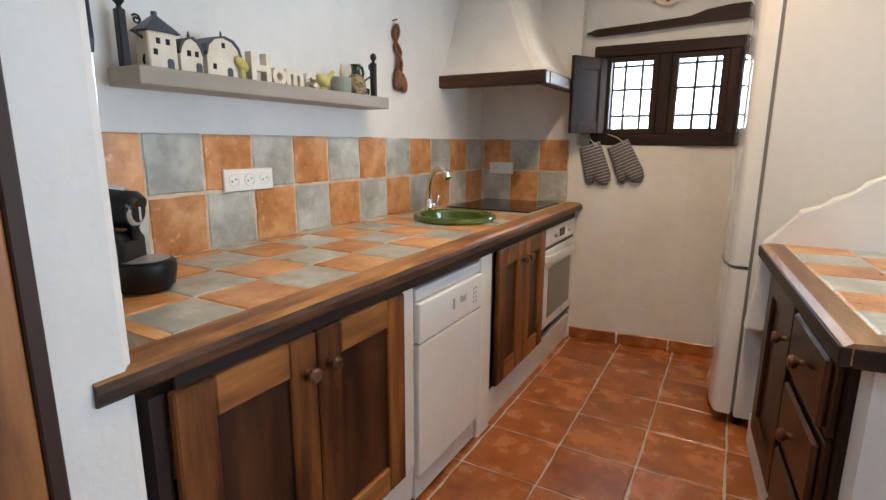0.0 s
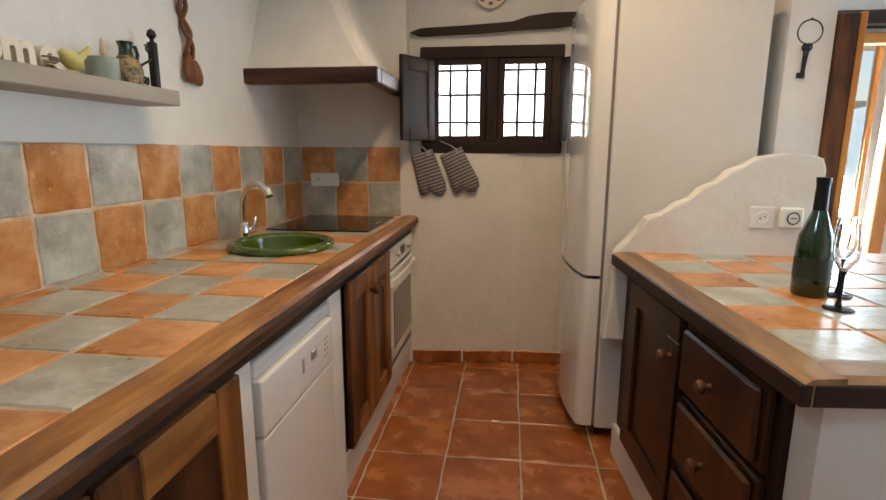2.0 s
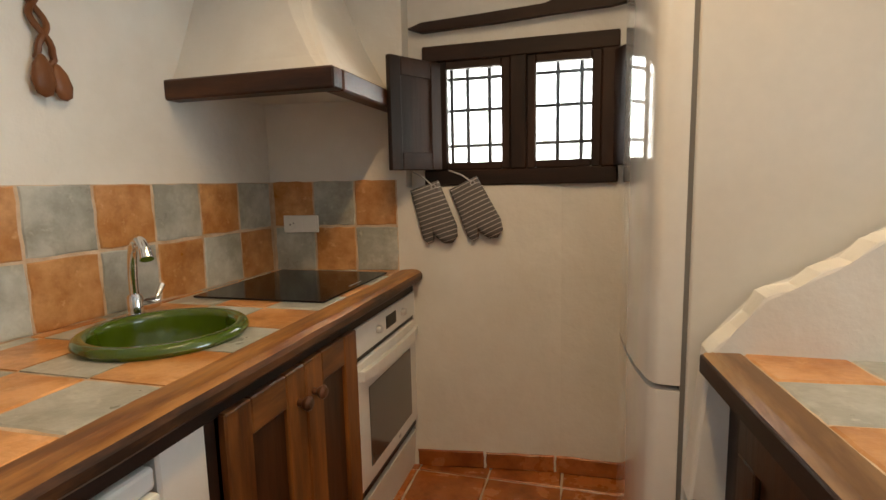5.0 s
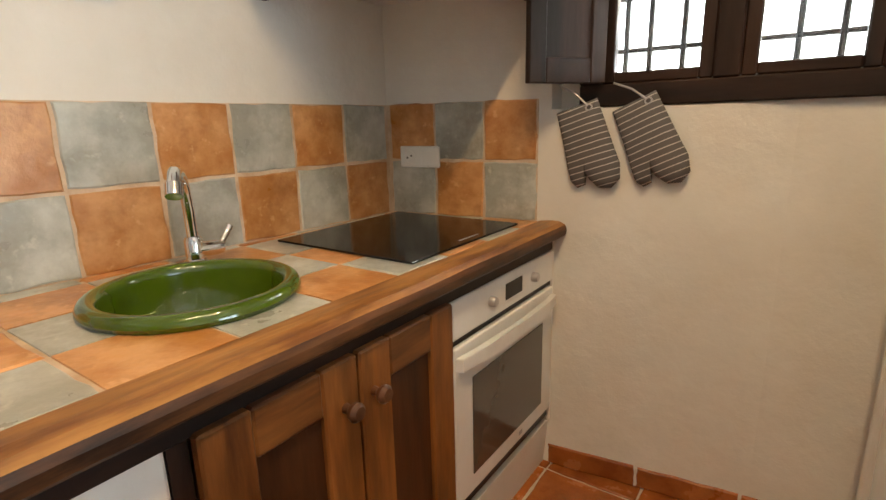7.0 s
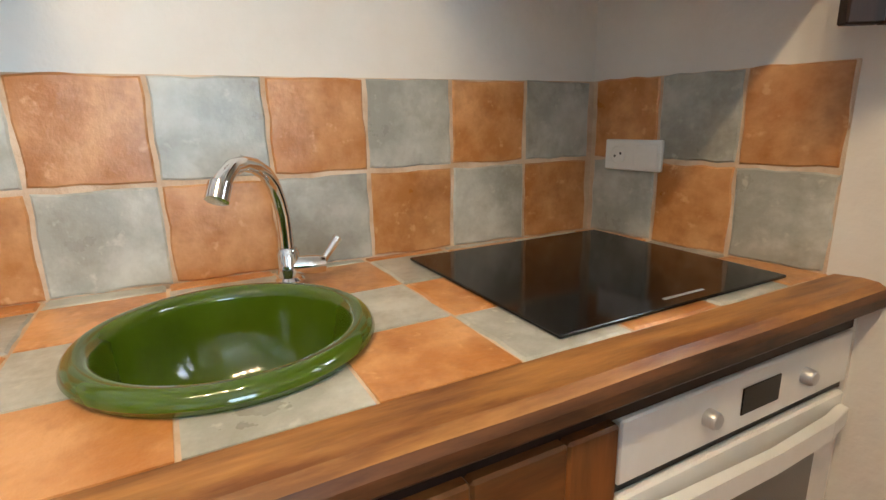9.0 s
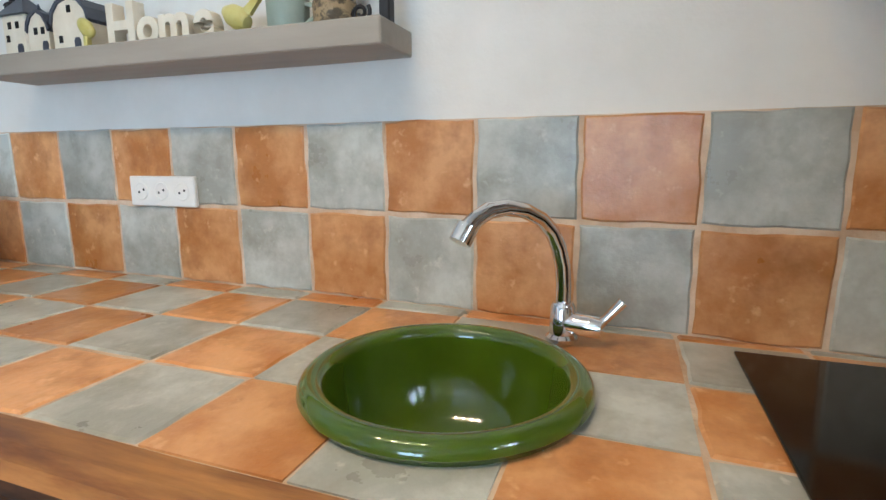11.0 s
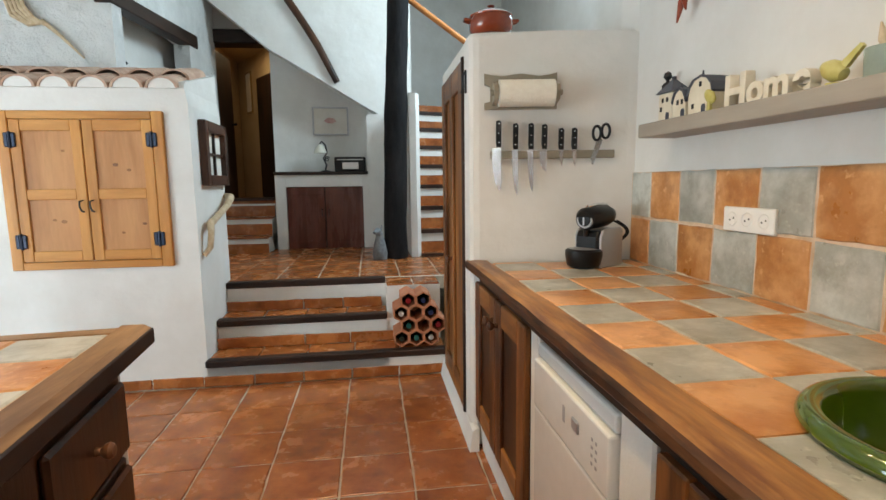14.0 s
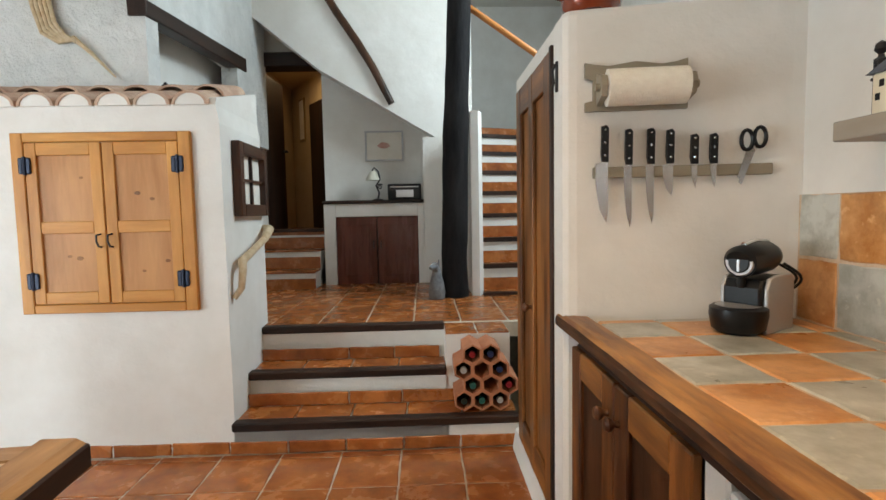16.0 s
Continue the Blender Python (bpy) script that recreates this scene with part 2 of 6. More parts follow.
GOLD = plain("gilt_frame", (0.30, 0.20, 0.08), 0.35, 0.5)
STONE = mat("grey_stone_figure", (0.12, 0.125, 0.13), (0.22, 0.225, 0.235), 25.0, (0.7, 0.9), 0.4, 70.0)
FOIL = plain("black_foil", (0.008, 0.008, 0.008), 0.35, 0.3)
CLEAR = glass("clear_glass")
CLEAR.node_tree.nodes["Principled BSDF"].inputs["IOR"].default_value = 1.25
GREYGL = glass("window_glass", (0.97, 0.99, 1.0))
CHILI = plain("dried_red_pepper", (0.30, 0.05, 0.02), 0.35)
SPOON = wood("carved_spoon_wood", (0.14, 0.05, 0.018), (0.26, 0.10, 0.04), "z")
ORANGEW = wood("orange_rail_wood", (0.42, 0.14, 0.035), (0.55, 0.21, 0.06), "x")
BULB = plain("warm_bulb", (1.0, 0.80, 0.52), 0.4, emit=14.0)
GROUND = mat("dry_ground", (0.40, 0.34, 0.25), (0.55, 0.47, 0.36), 0.6, (0.85, 0.95), 0.4, 8.0)
HILL = mat("far_scrub", (0.10, 0.12, 0.06), (0.30, 0.27, 0.17), 0.8, (0.9, 1.0), 0.5, 3.0)
LIGHTW = plain("pale_glass_shade", (0.62, 0.58, 0.48), 0.4)


def stripes():
    """Grey quilted cotton with thin white lines."""
    m = bpy.data.materials.new("striped_grey_cotton")
    m.use_nodes = True
    t = m.node_tree
    b = t.nodes["Principled BSDF"]
    tc = t.nodes.new("ShaderNodeTexCoord")
    w = t.nodes.new("ShaderNodeTexWave")
    w.bands_direction = "Z"
    w.inputs["Scale"].default_value, w.inputs["Distortion"].default_value = 17.0, 0.6
    r = t.nodes.new("ShaderNodeMapRange")
    r.inputs["From Min"].default_value, r.inputs["From Max"].default_value = 0.92, 0.99
    mx = t.nodes.new("ShaderNodeMix")
    mx.data_type = "RGBA"
    mx.inputs[6].default_value, mx.inputs[7].default_value = (0.13, 0.12, 0.12, 1), (0.60, 0.57, 0.54, 1)
    t.links.new(tc.outputs["Object"], w.inputs["Vector"])
    t.links.new(w.outputs["Fac"], r.inputs["Value"])
    t.links.new(r.outputs[0], mx.inputs[0])
    t.links.new(mx.outputs[2], b.inputs["Base Color"])
    b.inputs["Roughness"].default_value = 0.9
    return m


COTTON = stripes()

# ---- mesh helpers ----


def link(name, bm, material, smooth=False):
    me = bpy.data.meshes.new(name)
    bmesh.ops.recalc_face_normals(bm, faces=bm.faces)
    if smooth:
        for e in bm.edges:
            e.smooth = len(e.link_faces) != 2 or e.calc_face_angle(0.0) < 0.75
    bm.to_mesh(me)
    bm.free()
    me.materials.append(material)
    if smooth:
        for p in me.polygons:
            p.use_smooth = True
    return new(name, me)


def part(name, bm, material, parent, label="", smooth=False):
    ob = link(name, bm, material, smooth)
    ob.parent = parent
    if parent.parent is None:
        ob.matrix_parent_inverse = parent.matrix_basis.inverted()
    return tagged(ob, label)


def thing(name, label, category, group="", kind="", at=(0, 0, 0), rz=0.0):
    ob = new(name)
    ob.matrix_basis = pose(*at, 0, 0, rz)
    return tagged(ob, label, category, group, kind)


def solid(name, bm, material, label, category="", kind="", group="", smooth=False):
    return tagged(link(name, bm, material, smooth), label, category, group, kind)


def box(x0, x1, y0, y1, z0, z1, bevel=0.0, bm=None, seg=1):
    out = bm or bmesh.new()
    g = bmesh.ops.create_cube(out, size=1.0)["verts"]
    bmesh.ops.scale(out, vec=(abs(x1 - x0), abs(y1 - y0), abs(z1 - z0)), verts=g)
    bmesh.ops.translate(out, vec=((x0 + x1) / 2, (y0 + y1) / 2, (z0 + z1) / 2), verts=g)
    if bevel:
        edges = list({e for v in g for e in v.link_edges})
        bmesh.ops.bevel(out, geom=edges, offset=bevel, segments=seg, profile=0.5, affect="EDGES")
    return out


def prism(points, axis, a, b, bevel=0.0, bm=None):
    """A polygon of two coordinates carried along an axis from a to b (x: (y, z), y: (x, z), z: (x, y))."""
    out = bm or bmesh.new()

    def at(p, q):
        return {"x": (q, p[0], p[1]), "y": (p[0], q, p[1]), "z": (p[0], p[1], q)}[axis]

    lo = [out.verts.new(at(p, a)) for p in points]
    hi = [out.verts.new(at(p, b)) for p in points]
    fs = [out.faces.new(lo), out.faces.new(hi[::-1])]
    n = len(points)
    fs += [out.faces.new((lo[i], hi[i], hi[(i + 1) % n], lo[(i + 1) % n])) for i in range(n)]
    if bevel:
        bmesh.ops.bevel(out, geom=list(fs[1].edges) + list(fs[0].edges), offset=bevel, segments=2, profile=0.5, affect="EDGES")
    return out


def lathe(profile, n=24, center=(0, 0, 0), bm=None):
    """A profile of (radius, height) turned round z."""
    out = bm or bmesh.new()
    rings = []
    for r, z in profile:
        rings.append([out.verts.new((center[0] + r * math.cos(2 * math.pi * i / n), center[1] + r * math.sin(2 * math.pi * i / n), center[2] + z)) for i in range(n)])
    for a, b in zip(rings, rings[1:]):
        for i in range(n):
            out.faces.new((a[i], a[(i + 1) % n], b[(i + 1) % n], b[i]))
    if profile[0] == profile[-1]:
        bmesh.ops.remove_doubles(out, verts=out.verts, dist=1e-5)
        return out
    if profile[0][0] > 1e-4:
        out.faces.new(rings[0][::-1])
    if profile[-1][0] > 1e-4:
        out.faces.new(rings[-1])
    bmesh.ops.remove_doubles(out, verts=out.verts, dist=1e-5)
    return out


def tube(path, radius, n=10, bm=None):
    """A round bar along a path; radius is one number or one for each point."""
    out = bm or bmesh.new()
    pts = [Vector(p) for p in path]
    rad = radius if isinstance(radius, (list, tuple)) else [radius] * len(pts)
    rings = []
    side = None
    for i, p in enumerate(pts):
        d = (pts[min(i + 1, len(pts) - 1)] - pts[max(i - 1, 0)]).normalized()
        if side is None:
            side = d.orthogonal().normalized()
        side = (side - d * side.dot(d)).normalized()
        up = d.cross(side)
        rings.append([out.verts.new(p + rad[i] * (math.cos(2 * math.pi * k / n) * side + math.sin(2 * math.pi * k / n) * up)) for k in range(n)])
    for a, b in zip(rings, rings[1:]):
        for k in range(n):
            out.faces.new((a[k], a[(k + 1) % n], b[(k + 1) % n], b[k]))
    out.faces.new(rings[0][::-1])
    out.faces.new(rings[-1])
    return out


def spiral(cx, y, z, r0, r1, turns, start=0.0, n=26, axis="yz"):
    """A flat scroll round (y, z) at x = cx, or round (x, z) at y = cx."""
    pts = []
    for i in range(n):
        a = start + 2 * math.pi * turns * i / (n - 1)
        r = r0 + (r1 - r0) * i / (n - 1)
        u, v = y + r * math.cos(a), z + r * math.sin(a)
        pts.append((cx, u, v) if axis == "yz" else (u, cx, v))
    return pts


def wavy(bm, amount, scale=3.0):
    for v in bm.verts:
        v.co += amount * noise.noise_vector(v.co * scale)
    return bm


def tile_mesh(name, w, h, d, seed, rough=0.0026):
    """A hand-made tile with a slightly wavering outline and a soft edge, lying in x, y, its top at z = d."""
    rnd = random.Random(seed)
    bm = bmesh.new()
    out = []
    k = 5
    for (ax, ay), (bx, by) in (((-1, -1), (1, -1)), ((1, -1), (1, 1)), ((1, 1), (-1, 1)), ((-1, 1), (-1, -1))):
        for i in range(k):
            f = i / k
            out.append(((ax + (bx - ax) * f) * w / 2 + rnd.uniform(-rough, rough), (ay + (by - ay) * f) * h / 2 + rnd.uniform(-rough, rough)))
    n = len(out)
    rings = [[bm.verts.new((x, y, 0)) for x, y in out], [bm.verts.new((x, y, d * 0.55)) for x, y in out],
             [bm.verts.new((x * (1 - 0.009 / w), y * (1 - 0.009 / h), d)) for x, y in out]]
    for a, b in zip(rings, rings[1:]):
        for i in range(n):
            bm.faces.new((a[i], a[(i + 1) % n], b[(i + 1) % n], b[i]))
    bm.faces.new(rings[2])
    me = bpy.data.meshes.new(name)
    bm.to_mesh(me)
    bm.free()
    return me


TILES = {}


def tile(parent, w, h, d, material, m, name="tile"):
    key = (round(w, 3), round(h, 3), round(d, 3), material.name, random.randrange(4))
    if key not in TILES:
        me = tile_mesh(name, w, h, d, len(TILES) + 7)
        me.materials.append(material)
        TILES[key] = me
    ob = new(name, TILES[key])
    ob.parent = parent
    ob.matrix_basis = m
    return ob

# ---- the shell ----
LW, WW = -1.50, 3.28          # faces of the long counter's wall and of the kitchen window's wall
EAST, FAR = 4.0, 5.0
HI = 4.2                      # ceiling over the stairs
CE = 2.75                     # ceiling over the kitchen


def wall(name, bm, label="white hand-trowelled plaster wall", material=PLASTER):
    return solid(name, bm, material, label, "wall", "structure")


def with_hole(axis, a, b, u0, u1, z0, z1, hole):
    """A wall slab between a and b along axis, from u0 to u1 and z0 to z1, with a rectangular opening (u, u, z, z)."""
    h0, h1, k0, k1 = hole
    bm = bmesh.new()
    for s in ((u0, h0, z0, z1), (h1, u1, z0, z1), (h0, h1, z0, k0), (h0, h1, k1, z1)):
        if s[1] - s[0] > 1e-4 and s[3] - s[2] > 1e-4:
            if axis == "y":
                box(s[0], s[1], a, b, s[2], s[3], bm=bm)
            else:
                box(a, b, s[0], s[1], s[2], s[3], bm=bm)
    return bm


WEST_FACE = ((0.2, -1.495), (0.46, -1.495), (0.54, -1.535), (1.70, -1.535), (3.13, -1.466))   # plan of the bowed counter wall: y, x


def west(y):
    return float(np.interp(y, [p[0] for p in WEST_FACE], [p[1] for p in WEST_FACE]))


def north(x):
    return 3.127 + 0.125 * (x + 1.453)


wall("wall_west", prism([(-1.78, 0.2)] + [(x, y) for y, x in WEST_FACE] + [(-1.466, WW + 0.3), (-1.78, WW + 0.3)], "z", -0.1, CE + 0.1))
wall("wall_hob_corner", prism([(-1.52, north(-1.52)), (-0.865, north(-0.865)), (-0.865, WW), (-1.52, WW)], "z", 1.236, CE + 0.1))
wall("wall_below_window", prism([(-1.52, north(-1.52)), (-0.26, north(-0.26)), (-0.23, WW), (-1.52, WW)], "z", -0.05, 1.236))
wall("wall_north", with_hole("y", WW, WW + 0.3, LW, 0.95, -0.1, CE + 0.1, (-0.78, -0.04, 1.26, 1.79)))
wall("wall_kitchen_pier", box(0.725, 0.885, 2.51, WW, 0, CE), "white plaster pier beside the fridge")
wall("wall_passage", box(0.885, 0.95, WW - 0.2, FAR, 0, CE + 0.1))
wall("wall_far", with_hole("y", FAR, FAR + 0.25, 0.95, EAST, -0.1, CE + 0.1, (2.18, 2.68, 0.02, 2.08)))
wall("wall_east", with_hole("x", EAST, EAST + 0.25, -0.53, FAR, -0.1, CE + 0.1, (1.1, 3.3, 0.1, 1.85)))
# the high opening is added to let the stair light in
wall("wall_stair_west", with_hole("x", -2.75, -2.5, -5.6, 0.2, 0, HI, (-1.98, -0.82, 2.86, 3.98)), "white plaster stairwell wall with an added high opening out of view")
wall("wall_stair_north", box(-2.5, LW - 0.25, 0.2, 0.45, 0, HI), "white plaster stairwell wall")
wall("wall_west_upper", box(LW - 0.25, LW, 0.2, 0.45, CE + 0.1, HI), "white plaster wall above the pantry")
wall("wall_upper_front", box(LW, EAST, -0.35, -0.2, CE + 0.1, HI), "white plaster wall over the kitchen's edge")
wall("wall_back_upper", box(-2.5, 4.0, -5.85, -5.6, 0, HI), "white plaster back wall")
wall("wall_east_back", box(EAST, EAST + 0.25, -5.6, -0.53, 0, HI))
solid("ceiling", box(LW - 0.25, EAST + 0.25, -0.35, FAR + 0.25, CE + 0.1, CE + 0.3), CEIL, "white painted kitchen ceiling", "ceiling", "structure")
solid("ceiling_stair", box(-2.75, EAST + 0.25, -5.85, 0.45, HI, HI + 0.2), CEIL, "white painted stairwell ceiling", "ceiling", "structure")
solid("ground", box(-60, 60, -60, 60, -0.5, -0.14), GROUND, "dry pale ground outside", "ground", "structure")
floor = solid("floor", box(LW - 0.25, EAST, -0.6, FAR + 0.25, -0.12, -0.006), GROUT, "terracotta tiled floor with pale grout joints", "floor", "structure")

# far country beyond the kitchen window
hill = bmesh.new()
bmesh.ops.create_grid(hill, x_segments=40, y_segments=10, size=1.0)
for v in hill.verts:
    x, y = v.co.x * 60, 60 + v.co.y * 22
    v.co = Vector((x, y, -0.5 + max(0, (y - 38) / 44) * 9 + 2.2 * noise.noise(Vector((x * 0.06, y * 0.06, 3)))))
solid("backdrop_hill", hill, HILL, "scrub-covered hillside far outside the window", "hill", "structure", smooth=True)

# plinths of white masonry under the long counter, with posts between the units
counter_base = wall("counter_masonry", prism([(-0.865, 0.0), (-0.85, 0.17), (-1.49, 0.17), (-1.49, 0.0)], "y", 0.48, 1.322), "white plastered plinth and posts under the counter")
for y0, y1, z0, z1 in ((1.25, 1.322, 0.17, 0.84), (1.812, 1.932, 0.0, 0.84), (3.19, 3.24, 0.17, 0.84)):
    part("post", wavy(box(-1.49, -0.845, y0, y1, z0, z1, 0.006), 0.002, 5), PLASTER, counter_base)
part("plinth", prism([(-0.865, 0.0), (-0.85, 0.17), (-1.49, 0.17), (-1.49, 0.0)], "y", 1.932, 3.24), PLASTER, counter_base)
part("back_panel", box(-1.49, -1.44, 0.51, 3.28, 0.17, 0.82), PLASTER, counter_base)

# pantry: white plaster block with a rounded top, on a low kerb
pantry = bmesh.new()
prism([(-1.56, 0.551), (-1.50, 0.537), (-1.15, 0.488), (-0.86, 0.447), (-0.835, 0.438), (-0.820, 0.420), (-0.818, 0.318), (-0.86, 0.318), (-1.40, 0.40), (-1.56, 0.40)], "z", 0.0, 1.872, 0.02, bm=pantry)
pantry_wall = wall("wall_pantry", pantry, "white plastered pantry cupboard block")
for a in ((-1.52, -1.40, -0.46, 0.40, 0, 1.86), (-1.40, -0.83, -0.46, -0.36, 0.11, 1.80), (-1.40, -0.83, -0.46, 0.318, 1.80, 1.868), (-1.40, -0.83, -0.46, 0.318, 0.0, 0.11)):
    part("masonry", box(*a), PLASTER, pantry_wall)
wall("wall_pantry_kerb", prism([(-0.845, 0.0), (-0.80, 0.0), (-0.815, 0.10), (-0.83, 0.11), (-0.845, 0.11)], "y", -0.49, 0.50), "white plastered kerb below the pantry door")
wall("wall_pantry_back", box(LW - 0.25, LW, -0.46, 0.2, 0, 1.875))

# bread-oven block beside the steps
ovb = bmesh.new()
prism([(0.645, 0.0), (0.645, 1.70), (0.66, 1.79), (0.70, 1.80), (4.0, 1.80), (4.0, 0.0)], "y", -1.16, -0.53, bm=ovb)
prism([(-0.53, 1.79), (-0.55, 1.83), (-1.16, 1.98), (-1.16, 1.79)], "x", 0.66, 0.80, bm=ovb)
wall("wall_oven_block", wavy(ovb, 0.004, 2.0), "white plastered bread-oven block with a tiled top")
wall("wall_oven_side", box(1.24, 4.0, -1.9, -1.16, 0.0, 1.90, 0.015), "white plaster block behind the oven front")

# rough chimney wall and the lintel recess
wall("wall_chimney", box(1.205, 2.35, -1.12, -0.98, 1.86, HI), "rough grey-white trowelled chimney wall", ROUGH)
wall("wall_chimney_return", box(2.35, 4.0, -1.3, -1.05, 1.80, HI), "smooth white wall beside the chimney")
wall("wall_landing_east", with_hole("x", 1.205, 1.34, -3.25, -1.12, 1.9, HI, (-2.44, -1.12, 1.96, 2.50)), "white wall beside the landing with a deep recess", ROUGH)
wall("wall_recess", box(1.46, 1.56, -3.25, -1.125, 1.86, 3.0), "white back of the recess")
wall("wall_landing_low", box(1.24, 1.75, -3.25, -1.9, 0.4, 1.94), "white wall below the recess")
solid("lintel_beam", wavy(prism([(-0.965, 2.385), (-0.965, 2.478), (-2.64, 2.625), (-2.64, 2.51)], "x", 1.19, 1.30, 0.008), 0.004, 4), DARK_Y, "dark rough-hewn lintel beam over the recess", "beam")

# landing and its three steps
steps = wall("landing_steps", box(-0.47, 0.645, -0.75, -0.52, 0.0, 0.13), "white plastered steps with wooden nosings and terracotta treads")
for y0, z0, z1, x0, x1 in ((-0.75, 0.0, 0.162, -0.84, 0.645), (-1.02, 0.0, 0.342, -0.47, 0.645)):
    part("riser", box(x0, x1, y0 - 0.3, y0 + 0.23, z0, z1 - 0.012), PLASTER, steps)
part("riser", box(-0.84, 0.645, -2.0, -1.045, 0.0, 0.538), PLASTER, steps)
part("riser", box(-0.84, -0.47, -1.10, -0.80, 0.0, 0.538), PLASTER, steps)
landing = solid("floor_landing", box(-2.5, 1.24, -3.3, -1.06, 0.45, 0.545), GROUT, "terracotta tiled landing", "floor", "structure")


def nosing(y, z, x0, x1):
    part("nosing", wavy(box(x0, x1, y - 0.07, y, z - 0.045, z, 0.007), 0.0025, 6), DARK_X, steps, "dark worn wooden nosing")


nosing(-0.495, 0.172, -0.84, 0.65)
nosing(-0.76, 0.355, -0.47, 0.648)
nosing(-1.03, 0.555, -0.47, 0.648)

# back wall, stair soffit wall and doorway
BW = -3.30
wall("wall_niche_back", box(-0.62, 0.66, BW - 0.2, BW, 0.4, 3.0), "white wall behind the little cabinet")
wall("wall_niche_side", box(-0.84, -0.36, BW, -2.86, 0.5, 1.95), "white wall beside the niche")
wall("wall_soffit", prism([(1.42, 3.26), (0.607, 2.60), (0.10, 2.30), (-0.30, 2.06), (-0.62, 1.88), (-0.84, 1.80), (-0.84, HI), (2.6, HI), (2.6, 3.26)], "y", -3.1, -2.9), "white curving wall of the upper stair")
wall("wall_door_left", box(1.36, 1.75, BW - 0.2, BW + 0.05, 0.4, HI), "white wall beside the corridor doorway")
wall("wall_door_head", box(0.6, 1.40, BW - 0.2, BW - 0.03, 2.80, HI), "white wall over the corridor doorway")
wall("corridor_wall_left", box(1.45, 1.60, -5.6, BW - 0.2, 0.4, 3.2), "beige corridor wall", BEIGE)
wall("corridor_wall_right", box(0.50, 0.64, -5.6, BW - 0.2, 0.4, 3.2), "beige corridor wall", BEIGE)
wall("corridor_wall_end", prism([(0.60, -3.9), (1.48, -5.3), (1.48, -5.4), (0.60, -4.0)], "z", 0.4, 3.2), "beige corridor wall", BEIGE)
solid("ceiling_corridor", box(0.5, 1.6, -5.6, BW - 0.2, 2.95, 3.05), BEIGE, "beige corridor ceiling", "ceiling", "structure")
solid("floor_corridor", box(0.5, 1.6, -5.6, -3.1, 0.95, 1.06), TERRA, "terracotta corridor floor", "floor", "structure")
back_steps = wall("corridor_steps", box(0.645, 1.24, -3.12, -2.62, 0.5, 0.70), "white and terracotta steps up to the corridor")
part("riser", box(0.645, 1.24, -3.12, -2.86, 0.6, 0.88), PLASTER, back_steps)
part("riser", box(0.645, 1.24, -3.3, -3.08, 0.6, 1.03), PLASTER, back_steps)
for y, z in ((-2.62, 0.70), (-2.86, 0.88), (-3.08, 1.06)):
    part("tread", box(0.645, 1.24, y - 0.24, y + 0.012, z, z + 0.012, 0.003), TERRA, back_steps, "terracotta tread tile")
    part("skirting_tile", box(0.645, 1.24, y + 0.002, y + 0.012, z - 0.165, z - 0.05, 0.002), TERRA, back_steps, "terracotta riser tile")
part("nosing", box(0.645, 1.24, -3.16, -3.06, 1.062, 1.095, 0.006), DARK_X, back_steps, "dark wooden nosing")

# spiral stair: white core wall, eight wedge steps
wall("wall_stair_core", prism([(-0.74, -2.02), (-0.80, -2.0), (-0.84, -2.10), (-0.82, -3.3), (-0.74, -3.3)], "z", 0.5, 2.03), "thin white wall beside the winding stair")
stair = wall("winding_stair", box(-2.4, -0.83, -2.3, -2.1, 0.5, 0.56), "winding stair with terracotta treads and dark nosings")
for i in range(8):
    y, z = -2.0 - 0.2 * i, 0.575 + 0.212 * i
    x1 = -0.835 - 0.0 * i
    sk = 0.02 * i
    part("riser", prism([(x1, y - 0.02), (-2.4, y - 0.02 - sk * 4), (-2.4, y - 0.6), (x1, y - 0.6)], "z", 0.5, z - 0.035), PLASTER, stair)
    part("nosing", prism([(x1, y), (-2.4, y - sk * 4), (-2.4, y - sk * 4 - 0.06), (x1, y - 0.06)], "z", z - 0.036, z + 0.004), DARK_X, stair, "dark wooden nosing")
    part("tread", prism([(x1, y - 0.06), (-2.4, y - 0.06 - sk * 4), (-2.4, y - 0.3 - sk * 4), (x1, y - 0.26)], "z", z - 0.036, z), TERRA, stair, "terracotta tread")
    part("skirting_tile", prism([(x1, y - 0.19), (-2.4, y - 0.19 - sk * 4), (-2.4, y - 0.21 - sk * 4), (x1, y - 0.21)], "z", z, z + 0.10), TERRA, stair, "terracotta riser tile")

# stepped low wall by the fridge
half = prism([(0.10, 0.5), (0.13, 0.86), (0.15, 0.885), (0.19, 0.915), (0.215, 0.945), (0.235, 0.995), (0.255, 1.005), (0.305, 1.012), (0.335, 1.05), (0.36, 1.062), (0.40, 1.070), (0.43, 1.115), (0.455, 1.125),
              (0.495, 1.135), (0.525, 1.182), (0.55, 1.193), (0.59, 1.202), (0.625, 1.234), (0.72, 1.245), (0.80, 1.242), (0.835, 1.228), (0.848, 1.19), (0.848, 0.5)], "y", 2.37, 2.455, 0.009)
wall("wall_stepped", wavy(half, 0.002, 7), "low white plaster wall with a stepped wavy top")

